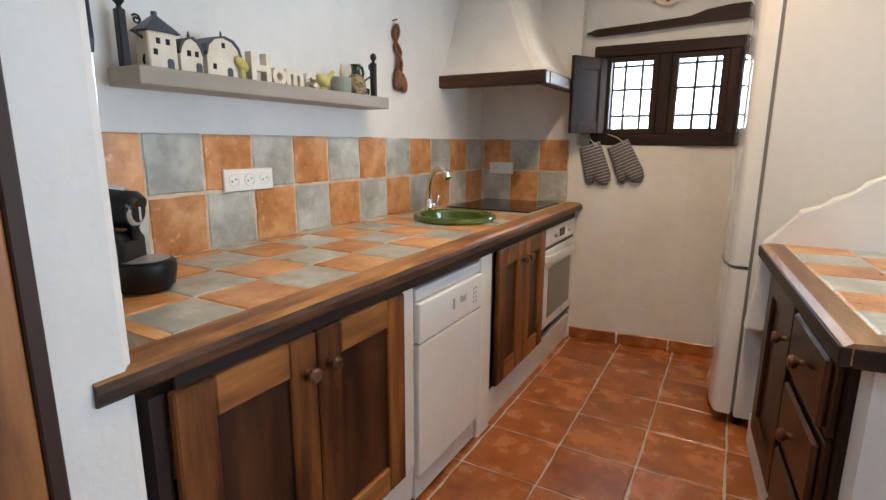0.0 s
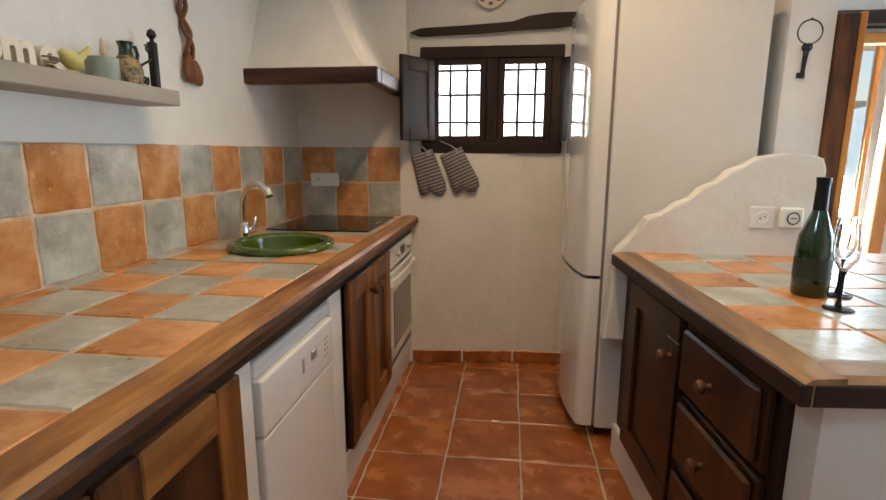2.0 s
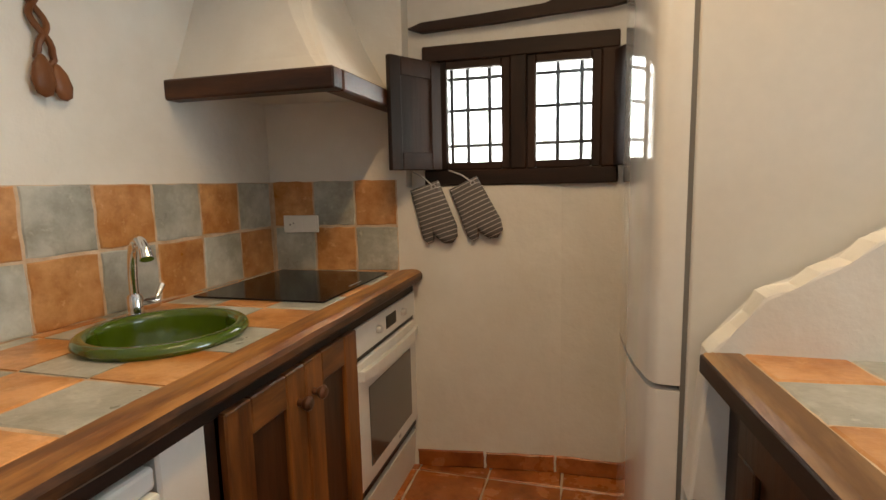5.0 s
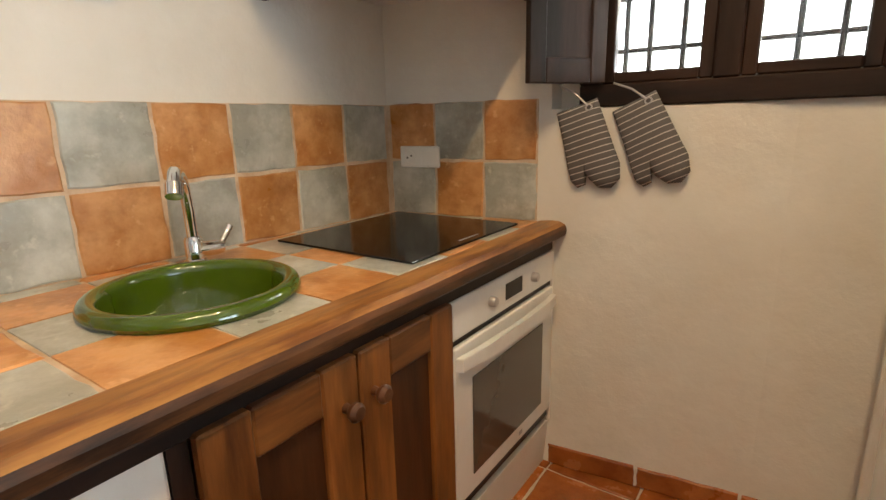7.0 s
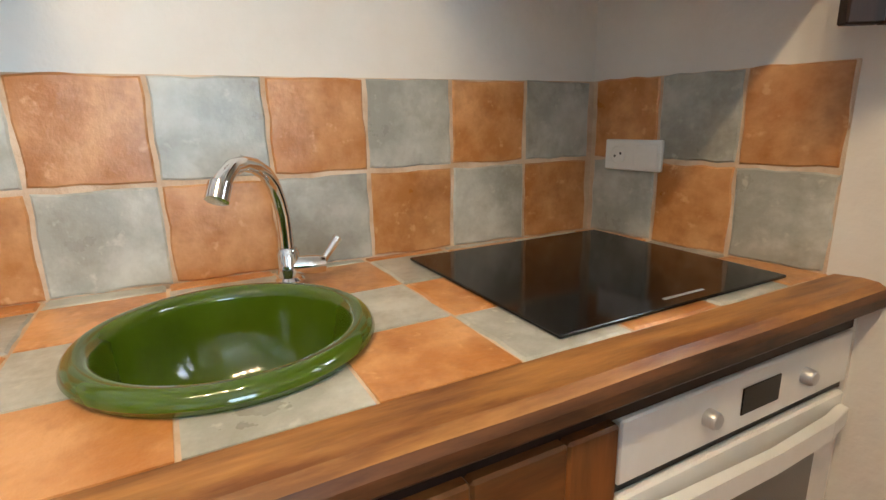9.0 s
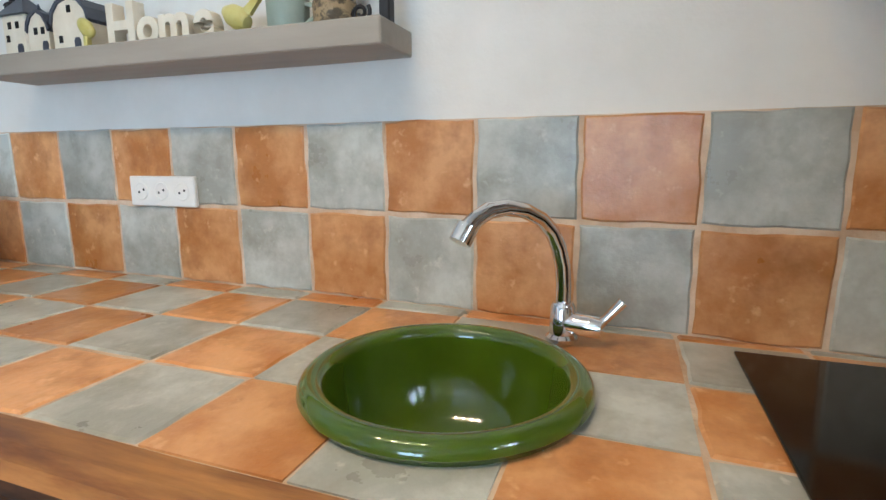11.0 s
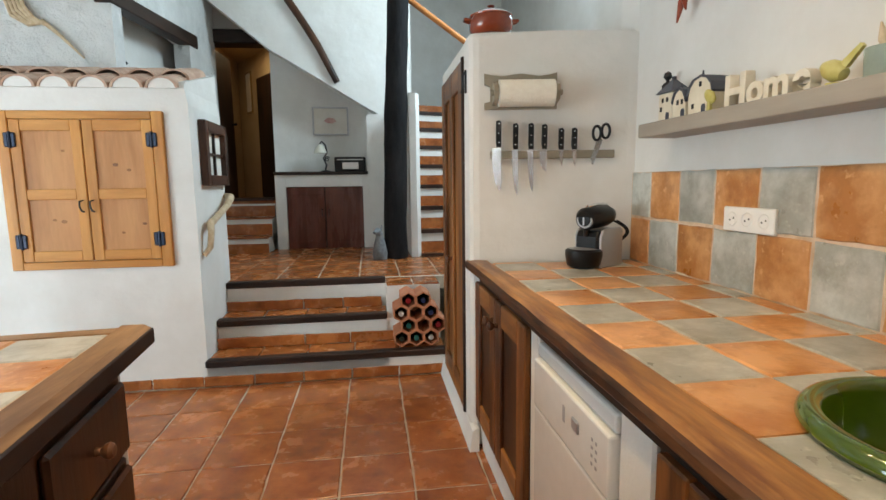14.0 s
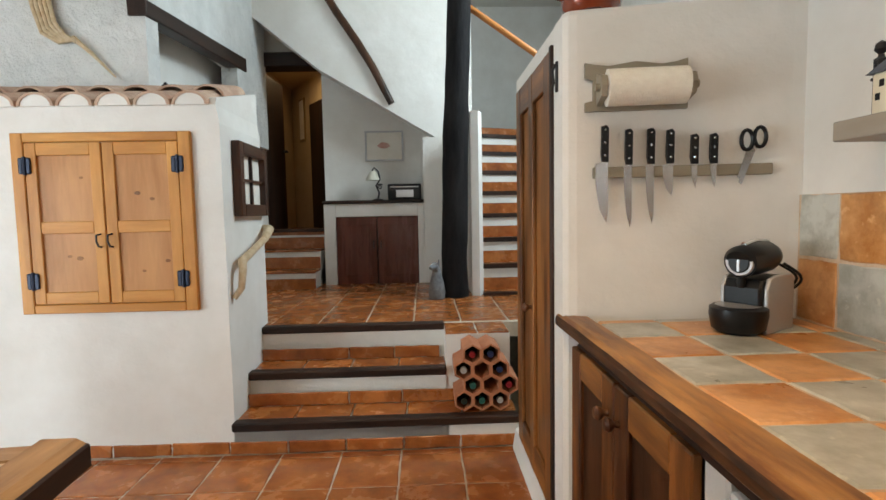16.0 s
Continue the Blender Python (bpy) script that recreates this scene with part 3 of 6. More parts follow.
# ---- windows and doors ----
win = solid("window_1", box(-0.80, -0.02, 3.255, 3.31, 1.24, 1.305, 0.005), DARK_X, "small dark wooden casement window with an iron grille", "window", "structure")
part("window_frame", box(-0.80, -0.02, 3.255, 3.31, 1.745, 1.81, 0.005), DARK_X, win)
for x0, x1 in ((-0.80, -0.735), (-0.085, -0.02), (-0.435, -0.37)):
    part("window_frame", box(x0, x1, 3.252, 3.312, 1.303, 1.747, 0.005), DARK_Z, win)
for x0, x1 in ((-0.735, -0.435), (-0.37, -0.085)):
    sash = part("casement", box(x0, x0 + 0.036, 3.262, 3.30, 1.305, 1.745, 0.004), DARK_Z, win)
    part("stile", box(x1 - 0.036, x1, 3.262, 3.30, 1.305, 1.745, 0.004), DARK_Z, sash)
    part("rail", box(x0 + 0.036, x1 - 0.036, 3.262, 3.30, 1.305, 1.336, 0.004), DARK_X, sash)
    part("rail", box(x0 + 0.036, x1 - 0.036, 3.262, 3.30, 1.714, 1.745, 0.004), DARK_X, sash)
    pane = part("pane", box(x0 + 0.03, x1 - 0.03, 3.278, 3.282, 1.33, 1.72), GREYGL, sash)
    pane.visible_shadow = False
grille = thing("window_grille", "black wrought-iron bars outside the window", "grille", at=(-0.4, 3.5, 1.26))
for x in (-0.735, -0.66, -0.56, -0.46, -0.36, -0.26, -0.16, -0.06):
    part("bar", tube([(x, 3.50, 1.2), (x, 3.50, 1.85)], 0.0095, 8), IRON, grille)
for z in (1.42, 1.58, 1.72):
    part("bar", tube([(-0.85, 3.512, z), (0.03, 3.512, z)], 0.0085, 8), IRON, grille)


def shutter(name, hinge, free, z0, z1, label):
    h, f = Vector(hinge), Vector(free)
    w = (f - h).length
    ang = math.degrees(math.atan2(f.y - h.y, f.x - h.x))
    m = pose(h.x, h.y, 0, 0, 0, ang)
    t = thing(name, label, "shutter", at=(h.x, h.y, z0))
    for b, mt, nm in ((box(0, 0.055, -0.012, 0.012, z0, z1, 0.003), DARK_Z, "stile"), (box(w - 0.055, w, -0.012, 0.012, z0, z1, 0.003), DARK_Z, "stile"),
                      (box(0.055, w - 0.055, -0.012, 0.012, z0, z0 + 0.07, 0.003), DARK_X, "rail"), (box(0.055, w - 0.055, -0.012, 0.012, z1 - 0.07, z1, 0.003), DARK_X, "rail"),
                      (box(0.05, w - 0.05, -0.006, 0.006, z0 + 0.06, z1 - 0.06), DARK_Z, "panel")):
        bmesh.ops.transform(b, matrix=m, verts=b.verts)
        part(nm, b, mt, t)
    return t


shutter("window_shutter", (-0.725, 3.245), (-0.862, 3.02), 1.305, 1.735, "dark wooden shutter swung open over the counter")
shutter("window_shutter", (-0.03, 3.25), (0.012, 3.165), 1.305, 1.735, "dark wooden shutter folded back beside the fridge")
solid("window_lintel", wavy(prism([(-0.86, 1.885), (-0.80, 1.905), (-0.55, 1.915), (-0.30, 1.922), (-0.22, 1.955), (-0.10, 1.965), (0.07, 1.968), (0.05, 1.91), (-0.05, 1.895), (-0.25, 1.888), (-0.5, 1.876), (-0.80, 1.865)], "y", 3.25, 3.30, 0.006), 0.004, 9),
      DARK_X, "dark crooked beam set over the window", "beam")

back_door = solid("door_1", box(2.10, 2.18, FAR - 0.06, FAR + 0.02, 0.0, 2.08, 0.006), PINE_Z, "honey-coloured wooden frame of the bright glazed door", "door", "structure")
part("door_frame", box(2.68, 2.78, FAR - 0.06, FAR + 0.02, 0.0, 2.08, 0.006), PINE_Z, back_door)
part("door_frame", box(2.02, 2.84, FAR - 0.08, FAR + 0.02, 2.08, 2.16, 0.006), PINE_X, back_door)
part("stile", box(2.58, 2.62, FAR + 0.03, FAR + 0.07, 0.02, 2.08, 0.004), PINE_Z, back_door)
bd = part("pane", box(2.18, 2.58, FAR + 0.05, FAR + 0.054, 0.02, 2.08), GREYGL, back_door)
bd.visible_shadow = False
solid("ceiling_beam", wavy(box(0.95, EAST, FAR - 0.16, FAR - 0.02, 2.20, 2.31, 0.01), 0.006, 4), DARK_X, "dark rough beam along the far wall", "beam")
terrace = solid("window_2", box(EAST + 0.02, EAST + 0.08, 1.1, 1.18, 0.1, 1.85, 0.004), PINE_Z, "wooden frame of the wide terrace window", "window", "structure")
for y0, y1 in ((2.16, 2.24), (3.22, 3.3)):
    part("window_frame", box(EAST + 0.02, EAST + 0.08, y0, y1, 0.1, 1.85, 0.004), PINE_Z, terrace)
for z0, z1 in ((0.1, 0.17), (1.78, 1.85)):
    part("window_frame", box(EAST + 0.022, EAST + 0.078, 1.18, 3.22, z0, z1, 0.004), PINE_Z, terrace)
jamb = solid("door_2", box(0.888, 0.962, 2.50, 3.05, 0.0, 1.755, 0.006), BROWN_Z, "dark wooden shutter door folded against the pier", "door", "structure")
part("door_edge", box(0.962, 0.985, 2.498, 2.56, 0.0, 1.755, 0.004), PINE_Z, jamb)
far_frame = thing("framed_picture", "small framed picture on the far white wall", "picture", at=(2.93, 4.99, 1.7))
part("picture_frame", box(2.85, 3.05, 4.975, 4.995, 1.70, 1.975, 0.003), IRON, far_frame)
part("print", box(2.87, 3.03, 4.970, 4.976, 1.72, 1.955), PRINT, far_frame)

cd = solid("door_3", box(1.29, 1.37, BW - 0.16, BW + 0.07, 1.06, 2.80, 0.008), DARK_Z, "dark wooden corridor door standing open", "door", "structure")
part("lintel", wavy(box(0.62, 1.42, BW - 0.14, BW + 0.09, 2.72, 2.86, 0.012), 0.005, 5), DARK_X, cd)
leafb = prism([(1.30, BW - 0.05), (1.262, -3.95), (1.228, -3.95), (1.262, BW - 0.05)], "z", 1.075, 2.70)
leaf = part("door_leaf", leafb, DARK_Z, cd)
part("door_handle", tube([(1.235, -3.88, 1.95), (1.18, -3.88, 1.95), (1.17, -3.80, 1.95)], 0.012, 8), IRON, cd)
mcf = pose(0.60, -3.9, 0, 0, 0, -57.8)
b4 = box(0.25, 0.84, 0.002, 0.03, 1.065, 2.62, 0.006)
bmesh.ops.transform(b4, matrix=mcf, verts=b4.verts)
d4 = solid("door_4", b4, DARK_Z, "dark wooden door at the corridor's end", "door", "structure")
cf = thing("framed_picture", "narrow gilt-framed picture in the corridor", "picture", at=(1.22, -4.88, 2.2))
for b, mt, nm in ((box(1.06, 1.26, 0.001, 0.02, 2.20, 2.76, 0.004), GOLD, "picture_frame"), (box(1.085, 1.235, 0.0195, 0.024, 2.23, 2.73), PRINT, "print")):
    bmesh.ops.transform(b, matrix=mcf, verts=b.verts)
    part(nm, b, mt, cf)

# ---- long counter ----
top = thing("worktop", "checkered terracotta and sage tiled worktop with a worn wooden edge", "worktop", at=(-1.15, 1.9, 0.82))
wt = bmesh.new()
for s in ((-1.53, -0.885, 0.53, 1.998), (-1.49, -0.885, 2.338, 3.205), (-1.49, -1.324, 1.998, 2.338), (-0.984, -0.885, 1.998, 2.338)):
    box(s[0], s[1], s[2], s[3], 0.845, 0.8822, bm=wt)
slab = part("slab", wt, GROUT2, top)
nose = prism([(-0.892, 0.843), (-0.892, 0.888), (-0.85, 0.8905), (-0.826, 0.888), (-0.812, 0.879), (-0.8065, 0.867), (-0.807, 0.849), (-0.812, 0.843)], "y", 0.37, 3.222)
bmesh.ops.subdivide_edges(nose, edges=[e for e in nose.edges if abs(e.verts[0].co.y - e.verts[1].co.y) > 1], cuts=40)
ne = part("wooden_edge", wavy(nose, 0.003, 5), NOSE_Y, top, "worn wooden edge, tan on top and darker brown in front", smooth=False)
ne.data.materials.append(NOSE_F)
# front and end faces, picked by their normal, take the darker wood
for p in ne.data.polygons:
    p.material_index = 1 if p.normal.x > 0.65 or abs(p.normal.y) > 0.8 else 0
part("apron", box(-0.86, -0.845, 0.515, 3.19, 0.797, 0.8425, 0.002), DARK_Y, top, "dark wooden apron under the edge")


def knob(x, y, z, parent, d=1, material=KNOBW):
    b = lathe([(0.0, 0.0), (0.010, 0.0), (0.008, 0.012), (0.017, 0.022), (0.019, 0.030), (0.013, 0.038), (0.0, 0.040)], 14)
    bmesh.ops.transform(b, matrix=pose(x, y, z, 0, 90 * d, 0), verts=b.verts)
    return part("knob", b, material, parent, "round turned wooden knob", smooth=True)


def cabinet_door(y0, y1, z0, z1, parent, x=-0.85, knob_y=None, fr=0.085):
    """A framed door facing +x: two stiles, two rails, a sunk panel, a knob."""
    d = part("door", box(x, x + 0.010, y0 + fr - 0.01, y1 - fr + 0.01, z0 + fr - 0.01, z1 - fr + 0.01), PANEL_Z, parent, "framed wooden door with a dark sunk panel")
    for a, b in ((y0, y0 + fr), (y1 - fr, y1)):
        part("stile", box(x, x + 0.022, a, b, z0, z1, 0.004), BROWN_Z, d)
    for a, b in ((z0, z0 + fr), (z1 - fr, z1)):
        part("rail", box(x, x + 0.0215, y0 + fr, y1 - fr, a, b, 0.004), BROWN_Y, d)
    if knob_y is not None:
        knob(x + 0.021, knob_y, z1 - 0.09, d)
    return d


def cabinet(y0, y1, ym, label):
    c = thing("base_cabinet", label, "cabinet", "cabinets under the long counter", at=(-1.0, (y0 + y1) / 2, 0.17))
    body = part("body", box(-1.44, -0.855, y0, y1, 0.172, 0.20), DARK_Z, c, "dark wooden carcass")
    for a, b in ((y0, y0 + 0.03), (y1 - 0.008, y1)):
        part("side_panel", box(-1.44, -0.855, a, b, 0.20, 0.80), DARK_Z, body)
    cabinet_door(y0 + 0.03, ym - 0.003, 0.18, 0.803, c, knob_y=ym - 0.04)
    cabinet_door(ym + 0.003, y1 - 0.006, 0.18, 0.803, c, knob_y=ym + 0.035)
    return c


cabinet(0.47, 1.248, 0.865, "dark-stained cabinet with two framed doors under the worktop")
cabinet(1.936, 2.588, 2.273, "dark-stained cabinet with two framed doors below the sink")

dw = thing("dishwasher", "slim white dishwasher between plaster posts", "dishwasher", at=(-1.1, 1.565, 0.0))
part("body", box(-1.42, -0.862, 1.330, 1.800, 0.03, 0.78, 0.004), ENAMEL, dw)
part("lid", box(-1.42, -0.842, 1.327, 1.803, 0.745, 0.787, 0.008, seg=2), ENAMEL, dw)
part("door", box(-0.862, -0.832, 1.330, 1.800, 0.12, 0.60, 0.006, seg=2), ENAMEL, dw)
cp = part("control_panel", box(-0.862, -0.830, 1.330, 1.800, 0.604, 0.742, 0.006, seg=2), ENAMEL, dw)
part("kickboard", box(-0.875, -0.855, 1.335, 1.795, 0.02, 0.115, 0.003), ENAMEL, dw)
for i in range(4):
    part("button", box(-0.831, -0.829, 1.720, 1.728, 0.64 + 0.018 * i, 0.647 + 0.018 * i), GREYP, cp)
    part("button", box(-0.831, -0.829, 1.740, 1.748, 0.64 + 0.018 * i, 0.647 + 0.018 * i), GREYP, cp)
part("dial", box(-0.832, -0.826, 1.615, 1.655, 0.67, 0.70, 0.004), SILVER, cp)
part("marking", box(-0.831, -0.829, 1.555, 1.570, 0.66, 0.70), GREYP, cp)

ov = thing("oven", "white built-in oven with a smoked glass door", "oven", at=(-1.1, 2.95, 0.2))
part("body", box(-1.42, -0.858, 2.592, 3.181, 0.20, 0.797, 0.003), ENAMEL, ov)
# shade in the slot above the door, made as a black strip
part("gap", box(-0.858, -0.850, 2.597, 3.19, 0.676, 0.698), BLACK, ov, "black strip standing in for the shaded gap above the oven door")
fas = part("control_panel", box(-0.858, -0.838, 2.595, 3.178, 0.698, 0.797, 0.003), ENAMEL, ov)
odoor = part("door", box(-0.858, -0.836, 2.595, 3.178, 0.235, 0.678, 0.004), ENAMEL, ov)
part("glass", box(-0.8365, -0.833, 2.675, 3.10, 0.29, 0.575, 0.001), OVENGLASS, odoor, "smoked glass pane")
hn = prism([(-0.836, 2.602), (-0.818, 2.608), (-0.806, 2.70), (-0.802, 2.92), (-0.806, 3.09), (-0.818, 3.164), (-0.836, 3.171), (-0.836, 3.15), (-0.822, 3.10), (-0.818, 2.92), (-0.822, 2.69), (-0.836, 2.625)], "z", 0.618, 0.656, 0.004)
part("handle", hn, ENAMEL, odoor, "broad bowed white handle")
part("vent_strip", box(-0.858, -0.845, 2.595, 3.178, 0.203, 0.232, 0.002), BLACK, ov)
part("display", box(-0.8385, -0.8355, 2.855, 2.955, 0.725, 0.772, 0.001), BLACKGLASS, fas)
for y in (2.775, 3.03):
    b = lathe([(0.015, 0), (0.014, 0.014), (0.011, 0.018), (0, 0.018)], 16)
    bmesh.ops.transform(b, matrix=pose(-0.838, y, 0.748, 0, 90, 0), verts=b.verts)
    part("dial", b, SILVER, fas, smooth=True)
part("badge", box(-0.8365, -0.8345, 2.945, 2.965, 0.255, 0.268), GREYP, odoor)

hob = thing("hob", "black glass ceramic hob set in the tiled worktop", "hob", at=(-1.17, 2.86, 0.89))
part("glass_top", box(-1.415, -0.925, 2.562, 3.10, 0.8865, 0.8925, 0.0015), BLACKGLASS, hob)
part("marking", box(-0.955, -0.948, 2.80, 2.90, 0.8925, 0.8928), GREYP, hob)

SX, SY = -1.154, 2.168
sink = thing("sink", "round dark green glazed ceramic sink", "sink", at=(-1.154, 2.168, 0.73))
rim = [(0.180 + 0.019 * math.cos(math.pi * (1 - q / 10)), 0.004 + 0.019 * math.sin(math.pi * (1 - q / 10))) for q in range(11)]
part("basin", lathe([(0.0, -0.150), (0.045, -0.149), (0.085, -0.140), (0.118, -0.118), (0.140, -0.085), (0.153, -0.045), (0.159, -0.015)] + rim + [(0.192, -0.006), (0.178, -0.008), (0.172, -0.05), (0.155, -0.11), (0.10, -0.16), (0.0, -0.162)], 56, (SX, SY, 0.892)), GREEN, sink, smooth=True)
part("drain", lathe([(0.0, 0.004), (0.028, 0.004), (0.034, 0.0), (0.034, -0.004), (0.0, -0.004)], 24, (SX, SY, 0.745)), CHROME, sink, smooth=True)

tap = thing("tap", "chrome swan-neck mixer tap with a side lever", "tap", at=(-1.376, 2.297, 0.89))
part("base", lathe([(0.0, 0), (0.027, 0), (0.027, 0.006), (0.021, 0.012), (0.021, 0.058), (0.017, 0.066), (0.0, 0.066)], 20, (-1.376, 2.297, 0.892)), CHROME, tap, smooth=True)
neck = [(-1.376, 2.297, 0.945), (-1.377, 2.297, 0.985), (-1.373, 2.2945, 1.02), (-1.364, 2.288, 1.052), (-1.349, 2.278, 1.08), (-1.327, 2.263, 1.102), (-1.298, 2.243, 1.117), (-1.267, 2.222, 1.123), (-1.238, 2.203, 1.120), (-1.216, 2.189, 1.108), (-1.205, 2.181, 1.096)]
part("spout", tube(neck, [0.0125] * 10 + [0.0145], 14), CHROME, tap, smooth=True)
part("aerator", tube([(-1.207, 2.1825, 1.101), (-1.195, 2.174, 1.079)], 0.0165, 14), CHROME, tap, smooth=True)
part("valve", tube([(-1.376, 2.297, 0.925), (-1.366, 2.345, 0.923), (-1.364, 2.362, 0.922)], [0.019, 0.019, 0.016], 16), CHROME, tap, smooth=True)
part("lever", tube([(-1.364, 2.355, 0.926), (-1.366, 2.367, 0.938), (-1.370, 2.392, 0.968)], [0.009, 0.007, 0.009], 10), CHROME, tap, smooth=True)

part("grout_ring", lathe([(0.172, 0.0), (0.265, 0.0), (0.265, 0.0006), (0.172, 0.0006), (0.172, 0.0)], 48, (SX, SY, 0.8824)), GROUT2, top)

# hood: wooden beam on two sides, white flared plaster above
hood = thing("extractor_hood", "white plaster chimney hood with a dark wooden beam edge", "extractor hood", at=(-1.2, 2.95, 1.54))
part("beam", box(-1.50, -0.875, 2.60, 2.665, 1.545, 1.612, 0.006), HOODW_X, hood, "dark wooden beam")
part("beam", box(-0.94, -0.872, 2.665, 3.28, 1.5455, 1.612, 0.006), HOODW_Y, hood, "dark wooden beam")
hb = bmesh.new()
rings = []
for z, x, y in ((1.60, -0.90, 2.625), (1.66, -0.945, 2.66), (1.80, -1.02, 2.72), (2.0, -1.10, 2.80), (2.3, -1.17, 2.88), (CE + 0.1, -1.20, 2.93)):
    c = 0.03 + 0.05 * min(1, (z - 1.6) / 0.5)
    rings.append([hb.verts.new(p) for p in ((LW, y, z), (x - c, y, z), (x - c * 0.3, y + c * 0.3, z), (x, y + c, z), (x, WW, z), (LW, WW, z))])
for a, b in zip(rings, rings[1:]):
    for i in range(6):
        hb.faces.new((a[i], a[(i + 1) % 6], b[(i + 1) % 6], b[i]))
hb.faces.new(rings[0][::-1])
hb.faces.new(rings[-1])
part("flared_hood", hb, PLASTER, hood)

# ---- right-hand counter, turned a few degrees ----
RC = pose(0.22, 1.225, 0, 0, 0, 5.1)


def turned(bm):
    bmesh.ops.transform(bm, matrix=RC, verts=bm.verts)
    return bm


RT = 0.866
isl = thing("worktop", "tiled peninsula worktop with a dark wooden edge", "worktop", at=(0.8, 1.8, RT))
part("slab", turned(box(0.07, 1.6, 0.07, 1.16, RT - 0.06, RT - 0.0045)), GROUT2, isl)
pr = [(0.0, RT - 0.048), (0.004, RT - 0.012), (0.02, RT - 0.002), (0.075, RT), (0.075, RT - 0.05), (0.01, RT - 0.05)]
part("wooden_edge", turned(prism(pr, "y", 0.0, 1.165)), TAN_Y, isl, "worn wooden edge, its tan lightened by a painted sheen")
part("wooden_edge", turned(prism([(p[0], p[1]) for p in pr], "x", 0.076, 1.6)), NOSE_X, isl, "worn wooden edge, its tan lightened by a painted sheen")
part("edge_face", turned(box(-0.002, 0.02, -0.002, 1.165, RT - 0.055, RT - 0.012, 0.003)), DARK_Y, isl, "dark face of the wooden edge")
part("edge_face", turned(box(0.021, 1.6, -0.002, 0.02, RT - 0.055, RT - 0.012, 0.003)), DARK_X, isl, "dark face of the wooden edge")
wall("peninsula_masonry", turned(box(0.075, 1.55, 0.045, 0.12, 0, RT - 0.052)), "white plastered end wall of the peninsula")
wall("peninsula_plinth", turned(box(0.045, 0.11, 0.121, 1.16, 0, 0.13)), "white plinth under the peninsula cabinets")
wall("peninsula_back", turned(box(0.60, 1.5, 0.121, 1.16, 0, RT - 0.061)), "white plastered core of the peninsula")
pc = thing("base_cabinet", "peninsula cabinet with one door and three drawers, shade darkening its wood colour", "cabinet", at=(0.4, 1.8, 0.13))
part("body", turned(box(0.06, 0.58, 0.122, 1.15, 0.135, 0.808)), DARK_Z, pc, "dark wooden carcass")


def front(v0, v1, z0, z1, nm, panel, knobs):
    # dark panel wood here: the dim light on these fronts is in the colour
    d = part(nm, turned(box(0.040, 0.059, v0, v1, z0, z1, 0.004)), PANEL_Z, pc)
    if panel:
        for a, b, c, e in ((v0, v1, z0, z0 + 0.08), (v0, v1, z1 - 0.08, z1), (v0, v0 + 0.08, z0 + 0.08, z1 - 0.08), (v1 - 0.08, v1, z0 + 0.08, z1 - 0.08)):
            part("moulding", turned(box(0.026, 0.040, a, b, c, e, 0.003)), PANEL_Z, d)
    else:
        part("moulding", turned(box(0.022, 0.041, v0 + 0.012, v1 - 0.012, z0 + 0.012, z1 - 0.012, 0.008)), PANEL_Z, d)
    for v, z in knobs:
        kb = lathe([(0.0, 0.0), (0.010, 0.0), (0.008, 0.012), (0.017, 0.022), (0.019, 0.030), (0.013, 0.038), (0.0, 0.040)], 14)
        bmesh.ops.transform(kb, matrix=RC @ pose(0.024, v, z, 0, -90, 0), verts=kb.verts)
        part("knob", kb, KNOBW, d, "round turned wooden knob", True)


front(0.56, 1.0, 0.15, 0.79, "door", True, [(0.60, 0.66)])
for i in range(3):
    front(0.15, 0.545, 0.15 + 0.215 * i, 0.35 + 0.215 * i, "drawer", False, [(0.35, 0.25 + 0.215 * i)])

fr = thing("fridge_freezer", "tall white fridge-freezer beside the window wall", "fridge", at=(0.4, 2.8, 0))
part("body", box(0.105, 0.652, 2.475, 3.08, 0.05, 1.86, 0.006, seg=2), FRIDGE, fr)
for z0, z1 in ((0.06, 0.725), (0.74, 1.86)):
    part("door", prism([(0.092, 2.475), (0.045, 2.476), (0.030, 2.484), (0.018, 2.51), (0.0, 2.60), (-0.013, 2.72), (-0.019, 2.83), (-0.021, 2.93), (-0.018, 3.02), (-0.010, 3.062), (0.005, 3.077), (0.092, 3.08)], "z", z0, z1), FRIDGE_DOOR, fr, "glossy white bowed fridge door", True)
part("seal", box(0.091, 0.106, 2.482, 3.07, 0.07, 1.85), SEAL, fr)
for y in (2.53, 3.02):
    part("foot", lathe([(0.018, 0), (0.018, 0.04), (0.012, 0.052), (0, 0.052)], 12, (0.13, y, 0)), BLACK, fr)


def socket_face(parent, m):
    b = lathe([(0.019, 0.0), (0.021, 0.002), (0.023, 0.0), (0.023, -0.001), (0.0, -0.001)], 20)
    bmesh.ops.transform(b, matrix=m, verts=b.verts)
    s = part("socket", b, WHITE, parent)
    for d in (-0.008, 0.008):
        h = lathe([(0.0032, 0.0), (0.0032, 0.0006), (0, 0.0006)], 8)
        bmesh.ops.transform(h, matrix=m @ pose(d, d * 0.4, 0), verts=h.verts)
        part("pin_hole", h, BLACK, s)


